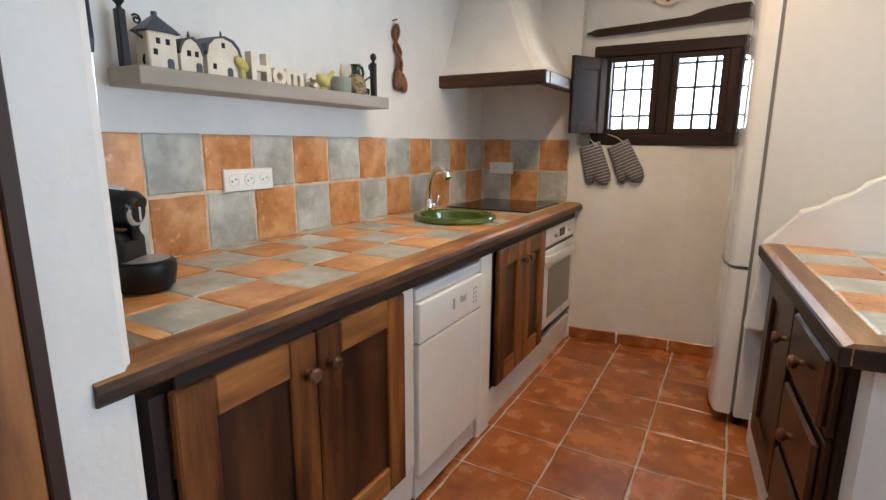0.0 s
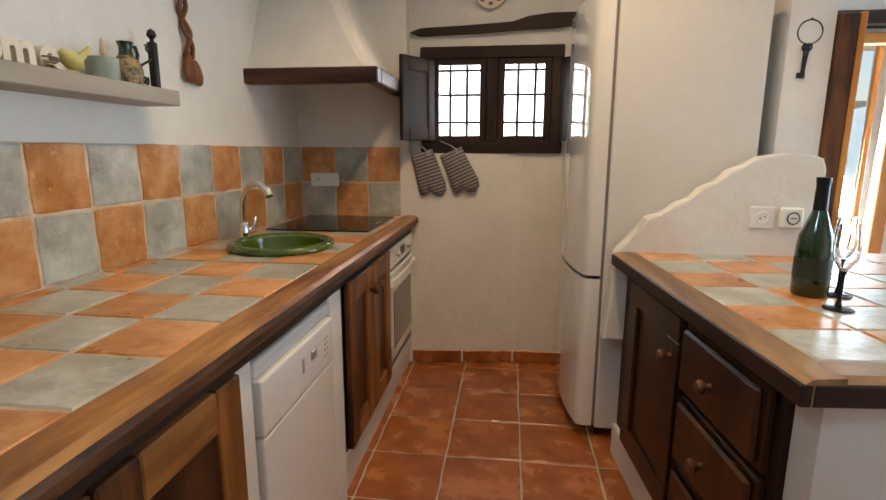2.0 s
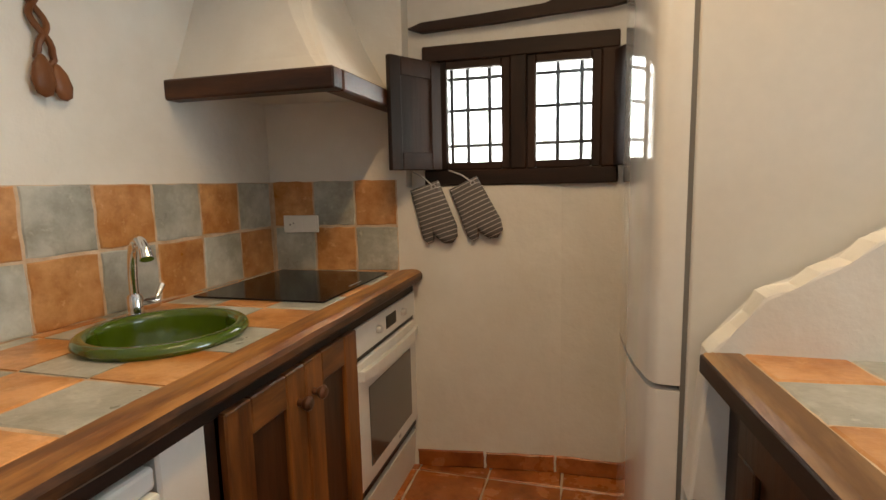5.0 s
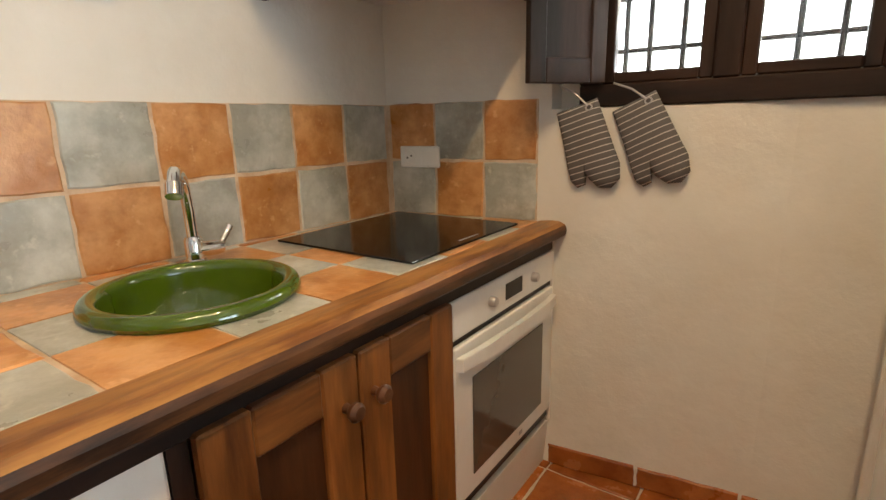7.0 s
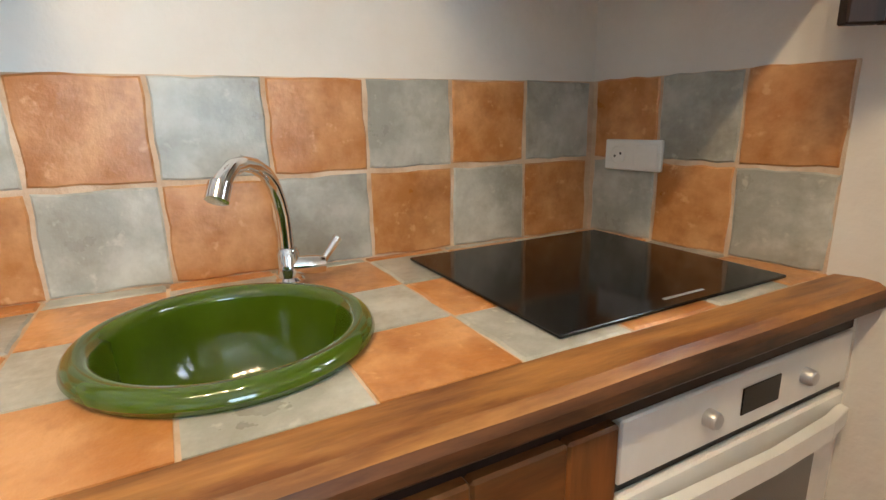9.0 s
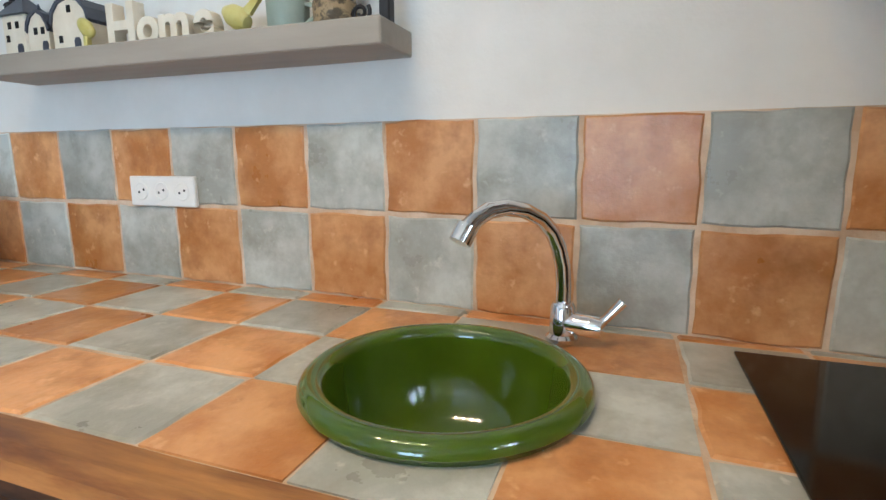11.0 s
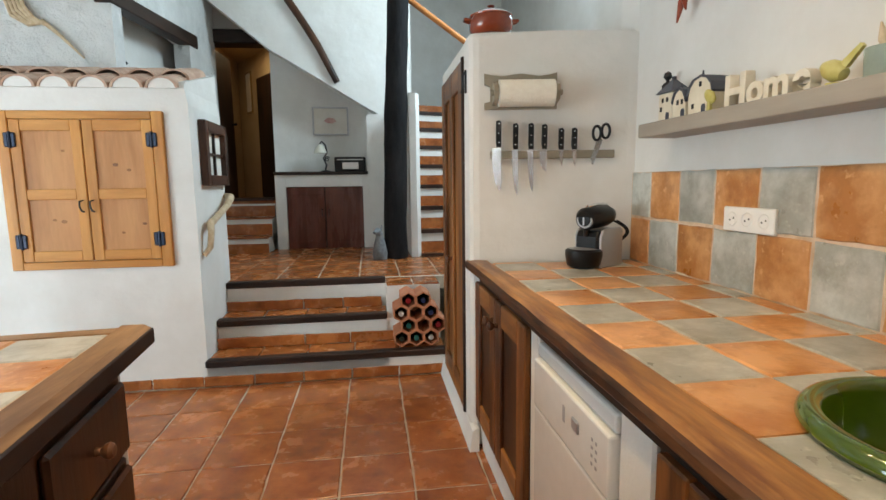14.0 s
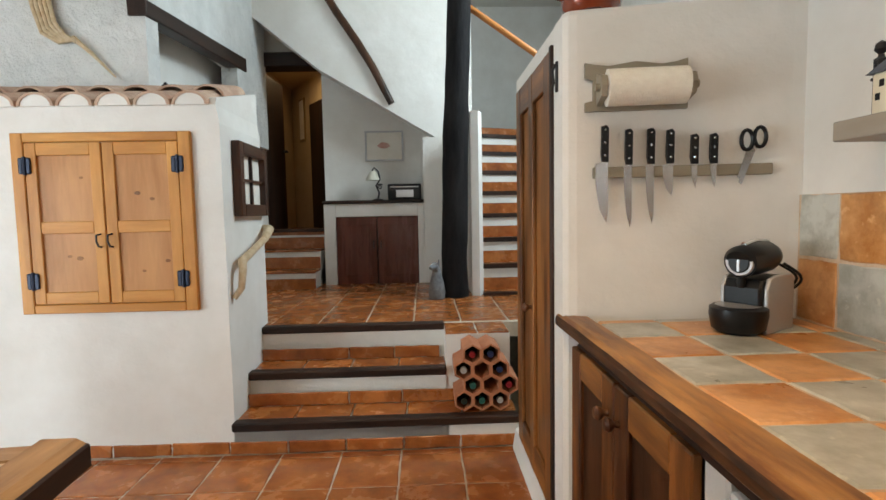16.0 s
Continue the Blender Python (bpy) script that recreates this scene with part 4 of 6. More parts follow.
so = thing("wall_socket", "white triple wall socket on the tiles", "socket", at=(-1.52, 1.277, 1.113))
part("plate", box(-1.526, -1.512, 1.17, 1.385, 1.075, 1.151, 0.003), WHITE, so)
for y in (1.21, 1.277, 1.345):
    socket_face(so, pose(-1.5115, y, 1.113, 90, 0, 90))
so = thing("wall_socket", "white socket and blank plate above the hob", "socket", at=(-1.325, 3.13, 1.09))
SN = pose(-1.325, north(-1.325) - 0.013, 1.09, 0, 0, 7.1)
pb3 = box(-0.078, 0.078, -0.010, 0.003, -0.037, 0.037, 0.003)
bmesh.ops.transform(pb3, matrix=SN, verts=pb3.verts)
part("plate", pb3, WHITE, so)
socket_face(so, SN @ pose(-0.040, -0.0105, 0, 90, 0, 0))
sw = box(0.008, 0.07, -0.012, -0.009, -0.028, 0.028, 0.002)
bmesh.ops.transform(sw, matrix=SN, verts=sw.verts)
part("blank_plate", sw, WHITE, so)
so = thing("wall_socket", "white socket with a plug-in adapter on the stepped wall", "socket", at=(0.66, 2.37, 1.01))
part("plate", box(0.60, 0.685, 2.357, 2.367, 0.97, 1.052, 0.003), WHITE, so)
socket_face(so, pose(0.642, 2.3565, 1.011, 90, 0, 0))
ad = part("adapter", box(0.70, 0.775, 2.335, 2.367, 0.975, 1.05, 0.008, seg=2), WHITE, so)
rg = lathe([(0.019, 0), (0.023, 0.0), (0.023, 0.001), (0.019, 0.001), (0.019, 0)], 24)
bmesh.ops.transform(rg, matrix=pose(0.738, 2.3345, 1.012, 90, 0, 0), verts=rg.verts)
part("ring", rg, BLACK, ad)
part("bar", box(0.728, 0.748, 2.333, 2.3347, 1.0105, 1.0135), BLACK, ad)

# ---- shelf and its ornaments ----
sh = thing("wall_shelf", "grey-painted wooden wall shelf", "shelf", at=(-1.44, 1.4, 1.4))
part("board", box(-1.535, -1.385, 0.84, 1.965, 1.393, 1.442, 0.003), SHELF, sh)
ST = 1.4425


def bookend(y, d, back=0.0):
    t = thing("iron_bookend", "dark iron scroll bookend on the shelf", "bookend", "pair of bookends", at=(-1.42, y, ST))
    part("post", box(-1.43 - back, -1.405 - back, y - 0.011, y + 0.011, ST, ST + 0.15, 0.003), IRON, t)
    part("finial", lathe([(0.0, 0), (0.008, 0.0), (0.006, 0.008), (0.015, 0.02), (0.012, 0.034), (0.0, 0.042)], 14, (-1.417 - back, y, ST + 0.15)), IRON, t, smooth=True)
    part("scroll", tube(spiral(-1.417, y + d * 0.055, ST + 0.024, 0.004, 0.021, 1.6, 0 if d > 0 else math.pi), 0.004, 8), IRON, t, smooth=True)
    part("brace", tube([(-1.417, y + d * 0.076, ST + 0.02), (-1.417, y + d * 0.078, ST + 0.045), (-1.417, y + d * 0.06, ST + 0.07), (-1.417, y + d * 0.01, ST + 0.095)], 0.004, 8), IRON, t, smooth=True)
    part("scroll", tube(spiral(-1.417, y + d * 0.026, ST + 0.125, 0.003, 0.013, 1.4), 0.003, 8), IRON, t, smooth=True)
    return t


bookend(0.862, 1, 0.03)
bookend(1.945, -1)


def house(y0, y1, h, roof, label, windows, door):
    t = thing("ceramic_house", label, "ornament", "row of ceramic houses", at=(-1.42, (y0 + y1) / 2, ST))
    x0, x1 = -1.455, -1.392
    ym = (y0 + y1) / 2
    if roof == "tower":
        part("house_body", box(x0, x1, y0, y1, ST, ST + h, 0.004), CREAMC, t)
        rb = bmesh.new()
        c = [rb.verts.new(p) for p in ((x0 - .008, y0 - .010, ST + h), (x1 + .008, y0 - .010, ST + h), (x1 + .008, y1 + .010, ST + h), (x0 - .008, y1 + .010, ST + h))]
        d = [rb.verts.new(p) for p in ((-1.43, ym - .006, ST + h + .045), (-1.416, ym - .006, ST + h + .045), (-1.416, ym + .006, ST + h + .045), (-1.43, ym + .006, ST + h + .045))]
        for i in range(4):
            rb.faces.new((c[i], c[(i + 1) % 4], d[(i + 1) % 4], d[i]))
        rb.faces.new(c[::-1])
        rb.faces.new(d)
        part("roof", rb, SLATE, t)
        part("chimney", box(-1.43, -1.416, ym - .005, ym + .006, ST + h + .04, ST + h + .057, .001), SLATE, t)
    else:
        k = 0.045 if roof == "gable" else 0.055
        arch = [(y0, ST), (y0, ST + h)] + [(ym - (y1 - y0) / 2 * math.cos(a), ST + h + k * math.sin(a) ** (1.0 if roof == "arch" else 1.4)) for a in (0.5, 1.0, 1.571, 2.14, 2.64)] + [(y1, ST + h), (y1, ST)]
        part("house_body", prism(arch, "x", x0, x1), CREAMC, t)
        ro = [(p[0] + (0.006 if p[0] > ym else -0.006 if p[0] < ym - 0.001 else 0), p[1] + 0.006) for p in arch[1:-1]]
        part("roof", prism(ro + [(p[0], p[1]) for p in arch[1:-1]][::-1], "x", x0 - 0.004, x1 + 0.004), SLATE, t)
        part("finial", tube([(-1.40, ym, ST + h + k), (-1.40, ym, ST + h + k + 0.02)], [0.005, 0.002], 8), SLATE, t)
    for yy, zz in windows:
        part("window", box(x1 - 0.001, x1 + 0.0012, yy - .006, yy + .006, ST + zz - .008, ST + zz + .008), BLACK, t)
    part("door", prism([(door - .010, ST + .002), (door - .010, ST + .024), (door - .006, ST + .031), (door + .006, ST + .031), (door + .010, ST + .024), (door + .010, ST + .002)], "x", x1 - 0.001, x1 + 0.0015), SLATE, t)


house(0.90, 0.985, 0.10, "tower", "cream ceramic tower house with a slate roof", [(0.928, 0.075), (0.956, 0.075), (0.918, 0.045)], 0.96)
house(0.992, 1.064, 0.052, "gable", "small cream ceramic house with a gabled roof", [(1.02, 0.055), (1.045, 0.055)], 1.05)
house(1.08, 1.20, 0.062, "arch", "cream ceramic chapel with a rounded slate roof", [(1.14, 0.095), (1.105, 0.03)], 1.16)
bird = lathe([(0.0, -0.03), (0.012, -0.024), (0.019, -0.004), (0.016, 0.012), (0.010, 0.024), (0.0, 0.03)], 14)
bmesh.ops.transform(bird, matrix=pose(-1.385, 1.20, ST + 0.047, 50, 0, 0) @ Matrix.Diagonal((0.6, 1, 1, 1)), verts=bird.verts)
solid("bird_ornament", box(-1.392, -1.378, 1.193, 1.207, ST, ST + 0.03, 0.003, bm=bird), YELLOW, "small yellow ceramic bird beside the chapel", "ornament", smooth=True)

# block letters
fc = bpy.data.curves.new("letters", "FONT")
for i, (ch, y, s) in enumerate((("H", 1.245, 0.13), ("o", 1.34, 0.115), ("m", 1.402, 0.115), ("e", 1.50, 0.115))):
    fc.body, fc.size, fc.extrude, fc.bevel_depth = ch, s, 0.014, 0.0015
    fc.offset = 0.003
    tmp = bpy.data.objects.new("tmp", fc)
    me = bpy.data.meshes.new_from_object(tmp)
    me.materials.append(CREAMC)
    bpy.data.objects.remove(tmp)
    ob = new("wooden_letter", me)
    ob.matrix_basis = pose(-1.412, y, ST + 0.003, 90, 0, 90)
    tagged(ob, "cream wooden letter %s of the word Home" % ch, "letter", "letters on the shelf")

big = lathe([(0.0, -0.035), (0.014, -0.03), (0.024, -0.008), (0.022, 0.012), (0.012, 0.03), (0.0, 0.036)], 16)
bmesh.ops.transform(big, matrix=pose(-1.41, 1.575, ST + 0.040, 62, 0, 0), verts=big.verts)
prism([(1.59, ST + 0.05), (1.64, ST + 0.085), (1.647, ST + 0.078), (1.61, ST + 0.04)], "x", -1.415, -1.405, bm=big)
lathe([(0.0, 0), (0.018, 0.0), (0.016, 0.012), (0, 0.015)], 12, (-1.41, 1.575, ST), bm=big)
solid("bird_ornament", big, YELLOW, "pale yellow-green ceramic bird with a raised tail", "ornament", smooth=True)
pot = thing("ceramic_pot", "pale celadon ceramic mug holding a twig", "mug", at=(-1.42, 1.695, ST))
part("body", lathe([(0.0, 0), (0.036, 0), (0.041, 0.006), (0.043, 0.064), (0.040, 0.064), (0.038, 0.010), (0.0, 0.008)], 26, (-1.42, 1.695, ST)), CELADON, pot, smooth=True)
part("handle", tube([(-1.42, 1.737, ST + 0.052), (-1.42, 1.758, ST + 0.048), (-1.42, 1.760, ST + 0.028), (-1.42, 1.738, ST + 0.016)], 0.005, 8), CELADON, pot, smooth=True)
part("twig", tube([(-1.41, 1.70, ST + 0.04), (-1.408, 1.69, ST + 0.08), (-1.406, 1.683, ST + 0.115)], [0.003, 0.010, 0.002], 8), STICK, pot)
jug = thing("jug", "patterned stoneware jug with a dark green neck", "jug", at=(-1.42, 1.80, ST))
part("body", lathe([(0.0, 0), (0.034, 0), (0.042, 0.012), (0.044, 0.045), (0.036, 0.072), (0.022, 0.088), (0.0, 0.088)], 24, (-1.425, 1.80, ST)), JUG, jug, smooth=True)
part("neck", lathe([(0.022, 0.086), (0.018, 0.10), (0.019, 0.118), (0.024, 0.128), (0.020, 0.128), (0.014, 0.10), (0.0, 0.09)], 20, (-1.425, 1.80, ST)), GREENGLAZE, jug, smooth=True)
part("handle", tube([(-1.425, 1.818, ST + 0.118), (-1.425, 1.842, ST + 0.122), (-1.425, 1.852, ST + 0.10), (-1.425, 1.84, ST + 0.068)], 0.006, 10), GREENGLAZE, jug, smooth=True)

ORN = ("ceramic_house", "bird_ornament", "wooden_letter", "ceramic_pot", "jug", "iron_bookend")
for ob in [o for o in scene.objects if o.parent is None and o.name.split(".")[0] in ORN]:
    dy = 0.03 if ob.name.split(".")[0] in ("ceramic_pot", "jug") or (ob.name.startswith("bird") and ob.name != "bird_ornament") else 0.0
    ob.matrix_basis = pose(-0.036, dy, 0) @ ob.matrix_basis

# ---- coffee machine ----
cm = thing("coffee_machine", "black and silver capsule coffee machine on the worktop", "coffee machine")
part("drip_base", lathe([(0.0, 0), (0.052, 0), (0.068, 0.012), (0.075, 0.05), (0.074, 0.070), (0.066, 0.076), (0.0, 0.076)], 32, (0.065, 0, 0.001)), BLACK, cm, "rounded black drip tray", smooth=True)
part("drip_grid", lathe([(0.0, 0.0), (0.055, 0.0), (0.058, 0.002), (0.0, 0.003)], 28, (0.068, 0, 0.0765)), SILVER, cm, "steel drip grid")
part("body", prism([(-0.11, 0.0), (0.052, 0.0), (0.052, 0.125), (0.038, 0.148), (-0.08, 0.155), (-0.11, 0.14)], "y", -0.052, 0.052, 0.008), BLACK, cm)
for y0, y1 in ((0.0525, 0.066), (-0.066, -0.0525)):
    part("side_panel", prism([(-0.112, 0.0), (0.040, 0.0), (0.040, 0.125), (0.026, 0.152), (-0.005, 0.160), (-0.095, 0.160), (-0.112, 0.145)], "y", y0, y1, 0.005), SILVER, cm, "silver side panel")
part("brew_head", tube([(0.066, 0, 0.196), (0.062, 0, 0.198), (0.0, 0, 0.202), (-0.07, 0, 0.206), (-0.10, 0, 0.203), (-0.118, 0, 0.196)], [0.036, 0.045, 0.047, 0.046, 0.038, 0.02], 26), BLACK, cm, smooth=True)
part("head_ring", tube([(0.0625, 0, 0.198), (0.0685, 0, 0.1975)], [0.040, 0.037], 26), SILVER, cm, "silver ring round the dial")
part("dial", tube([(0.068, 0, 0.1975), (0.071, 0, 0.1975)], [0.030, 0.027], 24), BLACK, cm)
part("pointer", box(0.0705, 0.0735, -0.004, 0.004, 0.172, 0.205, 0.001), SILVER, cm)
part("lever", tube([(0.045, 0, 0.245), (-0.02, 0.0, 0.255), (-0.085, 0, 0.250), (-0.118, 0, 0.225)], [0.008, 0.007, 0.007, 0.006], 10), CHROME, cm, "chrome lever over the head", smooth=True)
part("spout", tube([(0.052, 0, 0.155), (0.052, 0, 0.125)], [0.014, 0.010], 12), BLACK, cm)
for q in (0.0, 0.018):
    part("cable", tube([(-0.105 - (0.075 - q) * math.sin(math.pi * i / 14), 0.02 + 0.03 * math.sin(math.pi * i / 7) + q, 0.185 - 0.0115 * i) for i in range(15)], 0.0042, 8), BLACK, cm, "black mains cable", smooth=True)
cm.matrix_basis = pose(-1.295, 0.675, 0.8855, 0, 0, 31)

# ---- knife wall ----
KY = 0.517
pt = thing("paper_towel_holder", "taupe wooden wall holder with a kitchen paper roll", "paper holder", at=(-1.03, KY, 1.6))
part("backboard", prism([(-0.875, 1.545), (-0.875, 1.572), (-0.90, 1.578), (-0.90, 1.64), (-0.875, 1.65), (-0.875, 1.695), (-0.905, 1.688), (-0.95, 1.683), (-1.03, 1.694), (-1.11, 1.683), (-1.15, 1.688), (-1.185, 1.697), (-1.185, 1.65), (-1.165, 1.64), (-1.165, 1.578), (-1.185, 1.572), (-1.185, 1.545)], "y", KY, KY + 0.018), TAUPE, pt)
for x in (-0.918, -1.172):
    part("bracket", prism([(KY + 0.018, 1.56), (KY + 0.10, 1.575), (KY + 0.115, 1.605), (KY + 0.10, 1.635), (KY + 0.018, 1.66)], "x", x - 0.009, x + 0.009), TAUPE, pt)
part("dowel", tube([(-0.895, KY + 0.075, 1.605), (-1.195, KY + 0.075, 1.605)], 0.012, 12), TAUPE, pt, smooth=True)
roll = tube([(-0.93, KY + 0.075, 1.603), (-1.16, KY + 0.075, 1.603)], 0.055, 28)
part("paper_roll", roll, PAPER, pt, "white kitchen paper roll", smooth=False)
kr = solid("knife_rack", box(-1.44, -0.90, KY, KY + 0.018, 1.335, 1.37, 0.003), TAUPE, "taupe magnetic knife rail on the white wall", "knife rack")


def knife(x, zt, zm, zb, w, label):
    t = thing("kitchen_knife", label, "knife", "knives on the rail", at=(x, KY + 0.02, zb))
    y = KY + 0.0185
    part("handle", prism([(x - 0.011, zm), (x - 0.012, zt - 0.01), (x - 0.004, zt), (x + 0.011, zt - 0.004), (x + 0.012, zm + 0.02), (x + 0.009, zm)], "y", y - 0.002, y + 0.014, 0.003), BLACK, t, "black riveted handle")
    for i in range(3):
        z = zm + 0.02 + (zt - zm - 0.035) * i / 2
        part("rivet", box(x - 0.003, x + 0.003, y + 0.0135, y + 0.0152, z - 0.003, z + 0.003, 0.001), STEEL, t)
    part("blade", prism([(x - 0.011, zm), (x + w - 0.011, zm - 0.004), (x + w - 0.014, zb + (zm - zb) * 0.55), (x + w * 0.7 - 0.014, zb + (zm - zb) * 0.2), (x - 0.006, zb), (x - 0.011, zb + 0.03)], "y", y, y + 0.0025), STEEL, t)


knife(-0.935, 1.50, 1.385, 1.195, 0.040, "large chef's knife with a broad blade")
knife(-1.008, 1.487, 1.375, 1.178, 0.026, "long carving knife with a narrow blade")
knife(-1.075, 1.487, 1.375, 1.190, 0.026, "long slicing knife with a narrow blade")
knife(-1.133, 1.482, 1.375, 1.277, 0.033, "short broad utility knife")
knife(-1.205, 1.465, 1.372, 1.30, 0.020, "small paring knife with a black handle")
knife(-1.262, 1.465, 1.372, 1.30, 0.020, "small paring knife with a black handle")
sc = thing("scissors", "kitchen scissors with black handles on the rail", "scissors", at=(-1.37, KY + 0.02, 1.31))
for dx, zz in ((-0.018, 1.448), (0.02, 1.44)):
    part("handle", tube([(-1.378 + dx + 0.017 * math.cos(a), KY + 0.026, zz + 0.030 * math.sin(a)) for a in [2 * math.pi * i / 16 for i in range(17)]], 0.006, 8), BLACK, sc, "black ring handle", True)
part("blade", prism([(-1.375, 1.42), (-1.385, 1.41), (-1.346, 1.305), (-1.338, 1.312)], "y", KY + 0.019, KY + 0.022), STEEL, sc)
part("blade", prism([(-1.362, 1.42), (-1.374, 1.415), (-1.342, 1.32), (-1.332, 1.33)], "y", KY + 0.0225, KY + 0.0255), STEEL, sc)

SK = pose(-1.5, 0.540, 0, 0, 0, -8.0) @ pose(1.5, -0.517, 0)
for ob in [o for o in scene.objects if o.parent is None and o.name.split(".")[0] in ("paper_towel_holder", "knife_rack", "kitchen_knife", "scissors")]:
    ob.matrix_basis = SK @ ob.matrix_basis

pd = solid("door_5", box(-0.832, -0.825, -0.355, 0.29, 0.12, 1.79), PANTRY_Z, "tall brown plank pantry door with sunk panels", "door", "structure")
for y0, y1 in ((-0.355, -0.26), (-0.075, 0.0), (0.20, 0.292)):
    part("stile", box(-0.826, -0.808, y0, y1, 0.12, 1.79, 0.004), PANTRY_Z, pd)
for z0, z1 in ((0.12, 0.24), (1.67, 1.79)):
    for y0, y1 in ((-0.26, -0.075), (0.0, 0.20)):
        part("rail", box(-0.826, -0.809, y0, y1, z0, z1, 0.004), BROWN_Y, pd)
part("door_frame", box(-0.835, -0.806, 0.293, 0.317, 0.11, 1.80, 0.003), DARK_Z, pd)
knob(-0.81, -0.03, 0.83, pd)
hk = thing("iron_latch", "small black iron latch on the pantry jamb", "latch", at=(-0.815, 0.367, 1.63))
part("plate", box(-0.819, -0.811, 0.36, 0.375, 1.63, 1.73, 0.002), IRON, hk)
part("hook", tube([(-0.811, 0.367, 1.72), (-0.80, 0.367, 1.70), (-0.805, 0.367, 1.66), (-0.795, 0.367, 1.63)], 0.005, 8), IRON, hk)

cp2 = thing("clay_cooking_pot", "glazed brown clay cooking pot with a lid", "pot", at=(-0.93, 0.37, 1.875))
part("body", lathe([(0.0, 0), (0.075, 0), (0.094, 0.02), (0.098, 0.055), (0.090, 0.075), (0.0, 0.075)], 28, (-0.93, 0.37, 1.875)), POT, cp2, smooth=True)
part("lid", lathe([(0.094, 0.075), (0.096, 0.082), (0.07, 0.098), (0.03, 0.108), (0.012, 0.110), (0.012, 0.12), (0.018, 0.126), (0.0, 0.132)], 28, (-0.93, 0.37, 1.875)), POT, cp2, smooth=True)
for d in (-1, 1):
    part("handle", tube([(-0.93 + d * 0.09, 0.35, 1.935), (-0.93 + d * 0.118, 0.36, 1.94), (-0.93 + d * 0.118, 0.38, 1.94), (-0.93 + d * 0.09, 0.39, 1.935)], 0.008, 8), POT, cp2, smooth=True)

# ---- window wall things ----


def mitt(x, z, tilt, label):
    """A quilted mitt, hung by a loop: an outline with a thumb, filled out into a cushion."""
    m = pose(x, north(x) - 0.018, z, 0, tilt, 0) @ Matrix.Diagonal((1.14, 1, 1, 1))
    t = thing("oven_mitt", label, "oven mitt", "pair of oven mitts", at=(x, 3.27, z - 0.27))
    out = [(-0.058, 0.0), (0.055, 0.0), (0.060, -0.08), (0.064, -0.15), (0.068, -0.20), (0.058, -0.245), (0.030, -0.265), (0.0, -0.255), (-0.018, -0.225), (-0.024, -0.205), (-0.034, -0.235), (-0.058, -0.238), (-0.070, -0.215), (-0.068, -0.17), (-0.062, -0.10), (-0.060, -0.05)]
    b = bmesh.new()
    cx, cz = 0.0, -0.13
    layers = [(1.0, 0.012), (0.97, 0.0), (0.80, -0.012), (0.45, -0.018)]
    rings = [[b.verts.new((cx + (px - cx) * s, yy, cz + (pz - cz) * s)) for px, pz in out] for s, yy in layers]
    for a, c in zip(rings, rings[1:]):
        for i in range(len(out)):
            b.faces.new((a[i], a[(i + 1) % len(out)], c[(i + 1) % len(out)], c[i]))
    b.faces.new(rings[-1])
    b.faces.new(rings[0][::-1])
    me = part("mitt_body", b, COTTON, t, smooth=True)
    me.matrix_basis = m
    r = lathe([(0.006, 0), (0.010, 0.0), (0.010, 0.002), (0.006, 0.002), (0.006, 0)], 14)
    bmesh.ops.transform(r, matrix=m @ pose(0.035, -0.012, -0.02, 90, 0, 0), verts=r.verts)
    part("eyelet", r, SILVER, t)
    lp = tube([(0.03, -0.008, -0.01), (0.01, -0.012, 0.03), (-0.025, -0.008, 0.07)], 0.003, 6)
    bmesh.ops.transform(lp, matrix=m, verts=lp.verts)
    part("loop", lp, SILVER, t)


mitt(-0.785, 1.245, -18, "grey striped cotton oven mitt hanging below the window")
mitt(-0.625, 1.252, -25, "grey striped cotton oven mitt hanging from the window")
pl = thing("decorative_plate", "patterned ceramic plate on the wall", "plate", at=(-0.42, 3.27, 2.07))
pb2 = lathe([(0.0, 0.0), (0.05, 0.0), (0.09, 0.016), (0.088, 0.02), (0.05, 0.005), (0.0, 0.005)], 28)
bmesh.ops.transform(pb2, matrix=pose(-0.42, 3.278, 2.085, 90, 0, 0), verts=pb2.verts)
part("dish", pb2, CREAMC, pl, smooth=True)
for i in range(8):
    a = 2 * math.pi * i / 8
    part("motif", box(-0.42 + 0.062 * math.cos(a) - 0.010, -0.42 + 0.062 * math.cos(a) + 0.010, 3.262, 3.266, 2.085 + 0.062 * math.sin(a) - 0.007, 2.085 + 0.062 * math.sin(a) + 0.007, 0.001), POT, pl)

# carved spoons on the wall
sp = thing("carved_spoons", "pair of linked carved wooden spoons on the wall", "spoon", at=(-1.50, 2.2, 1.5))
for d in (-1, 1):
    pts = [(-1.495 + 0.008 * math.cos(i * 0.62), 2.185 + 0.019 * d * math.sin(i * 0.62) + 0.0022 * i + (0.010 * d if i > 13 else 0), 1.80 - 0.0145 * i) for i in range(17)]
    part("handle", tube(pts, 0.0088, 8), SPOON, sp, smooth=True)
for yy, zz, s1, turn in ((2.195, 1.545, 1.15, 0), (2.243, 1.535, 1.0, 12)):
    b = lathe([(0.0, -0.045), (0.018, -0.037), (0.028, -0.010), (0.022, 0.025), (0.009, 0.047), (0.0, 0.052)], 18)
    bmesh.ops.transform(b, matrix=pose(-1.488, yy, zz, turn, 0, 0) @ Matrix.Diagonal((0.45 * s1, s1, s1, 1)), verts=b.verts)
    part("bowl", b, SPOON, sp, smooth=True)
part("nail", tube([(-1.512, 2.185, 1.82), (-1.485, 2.185, 1.824)], 0.003, 6), IRON, sp)

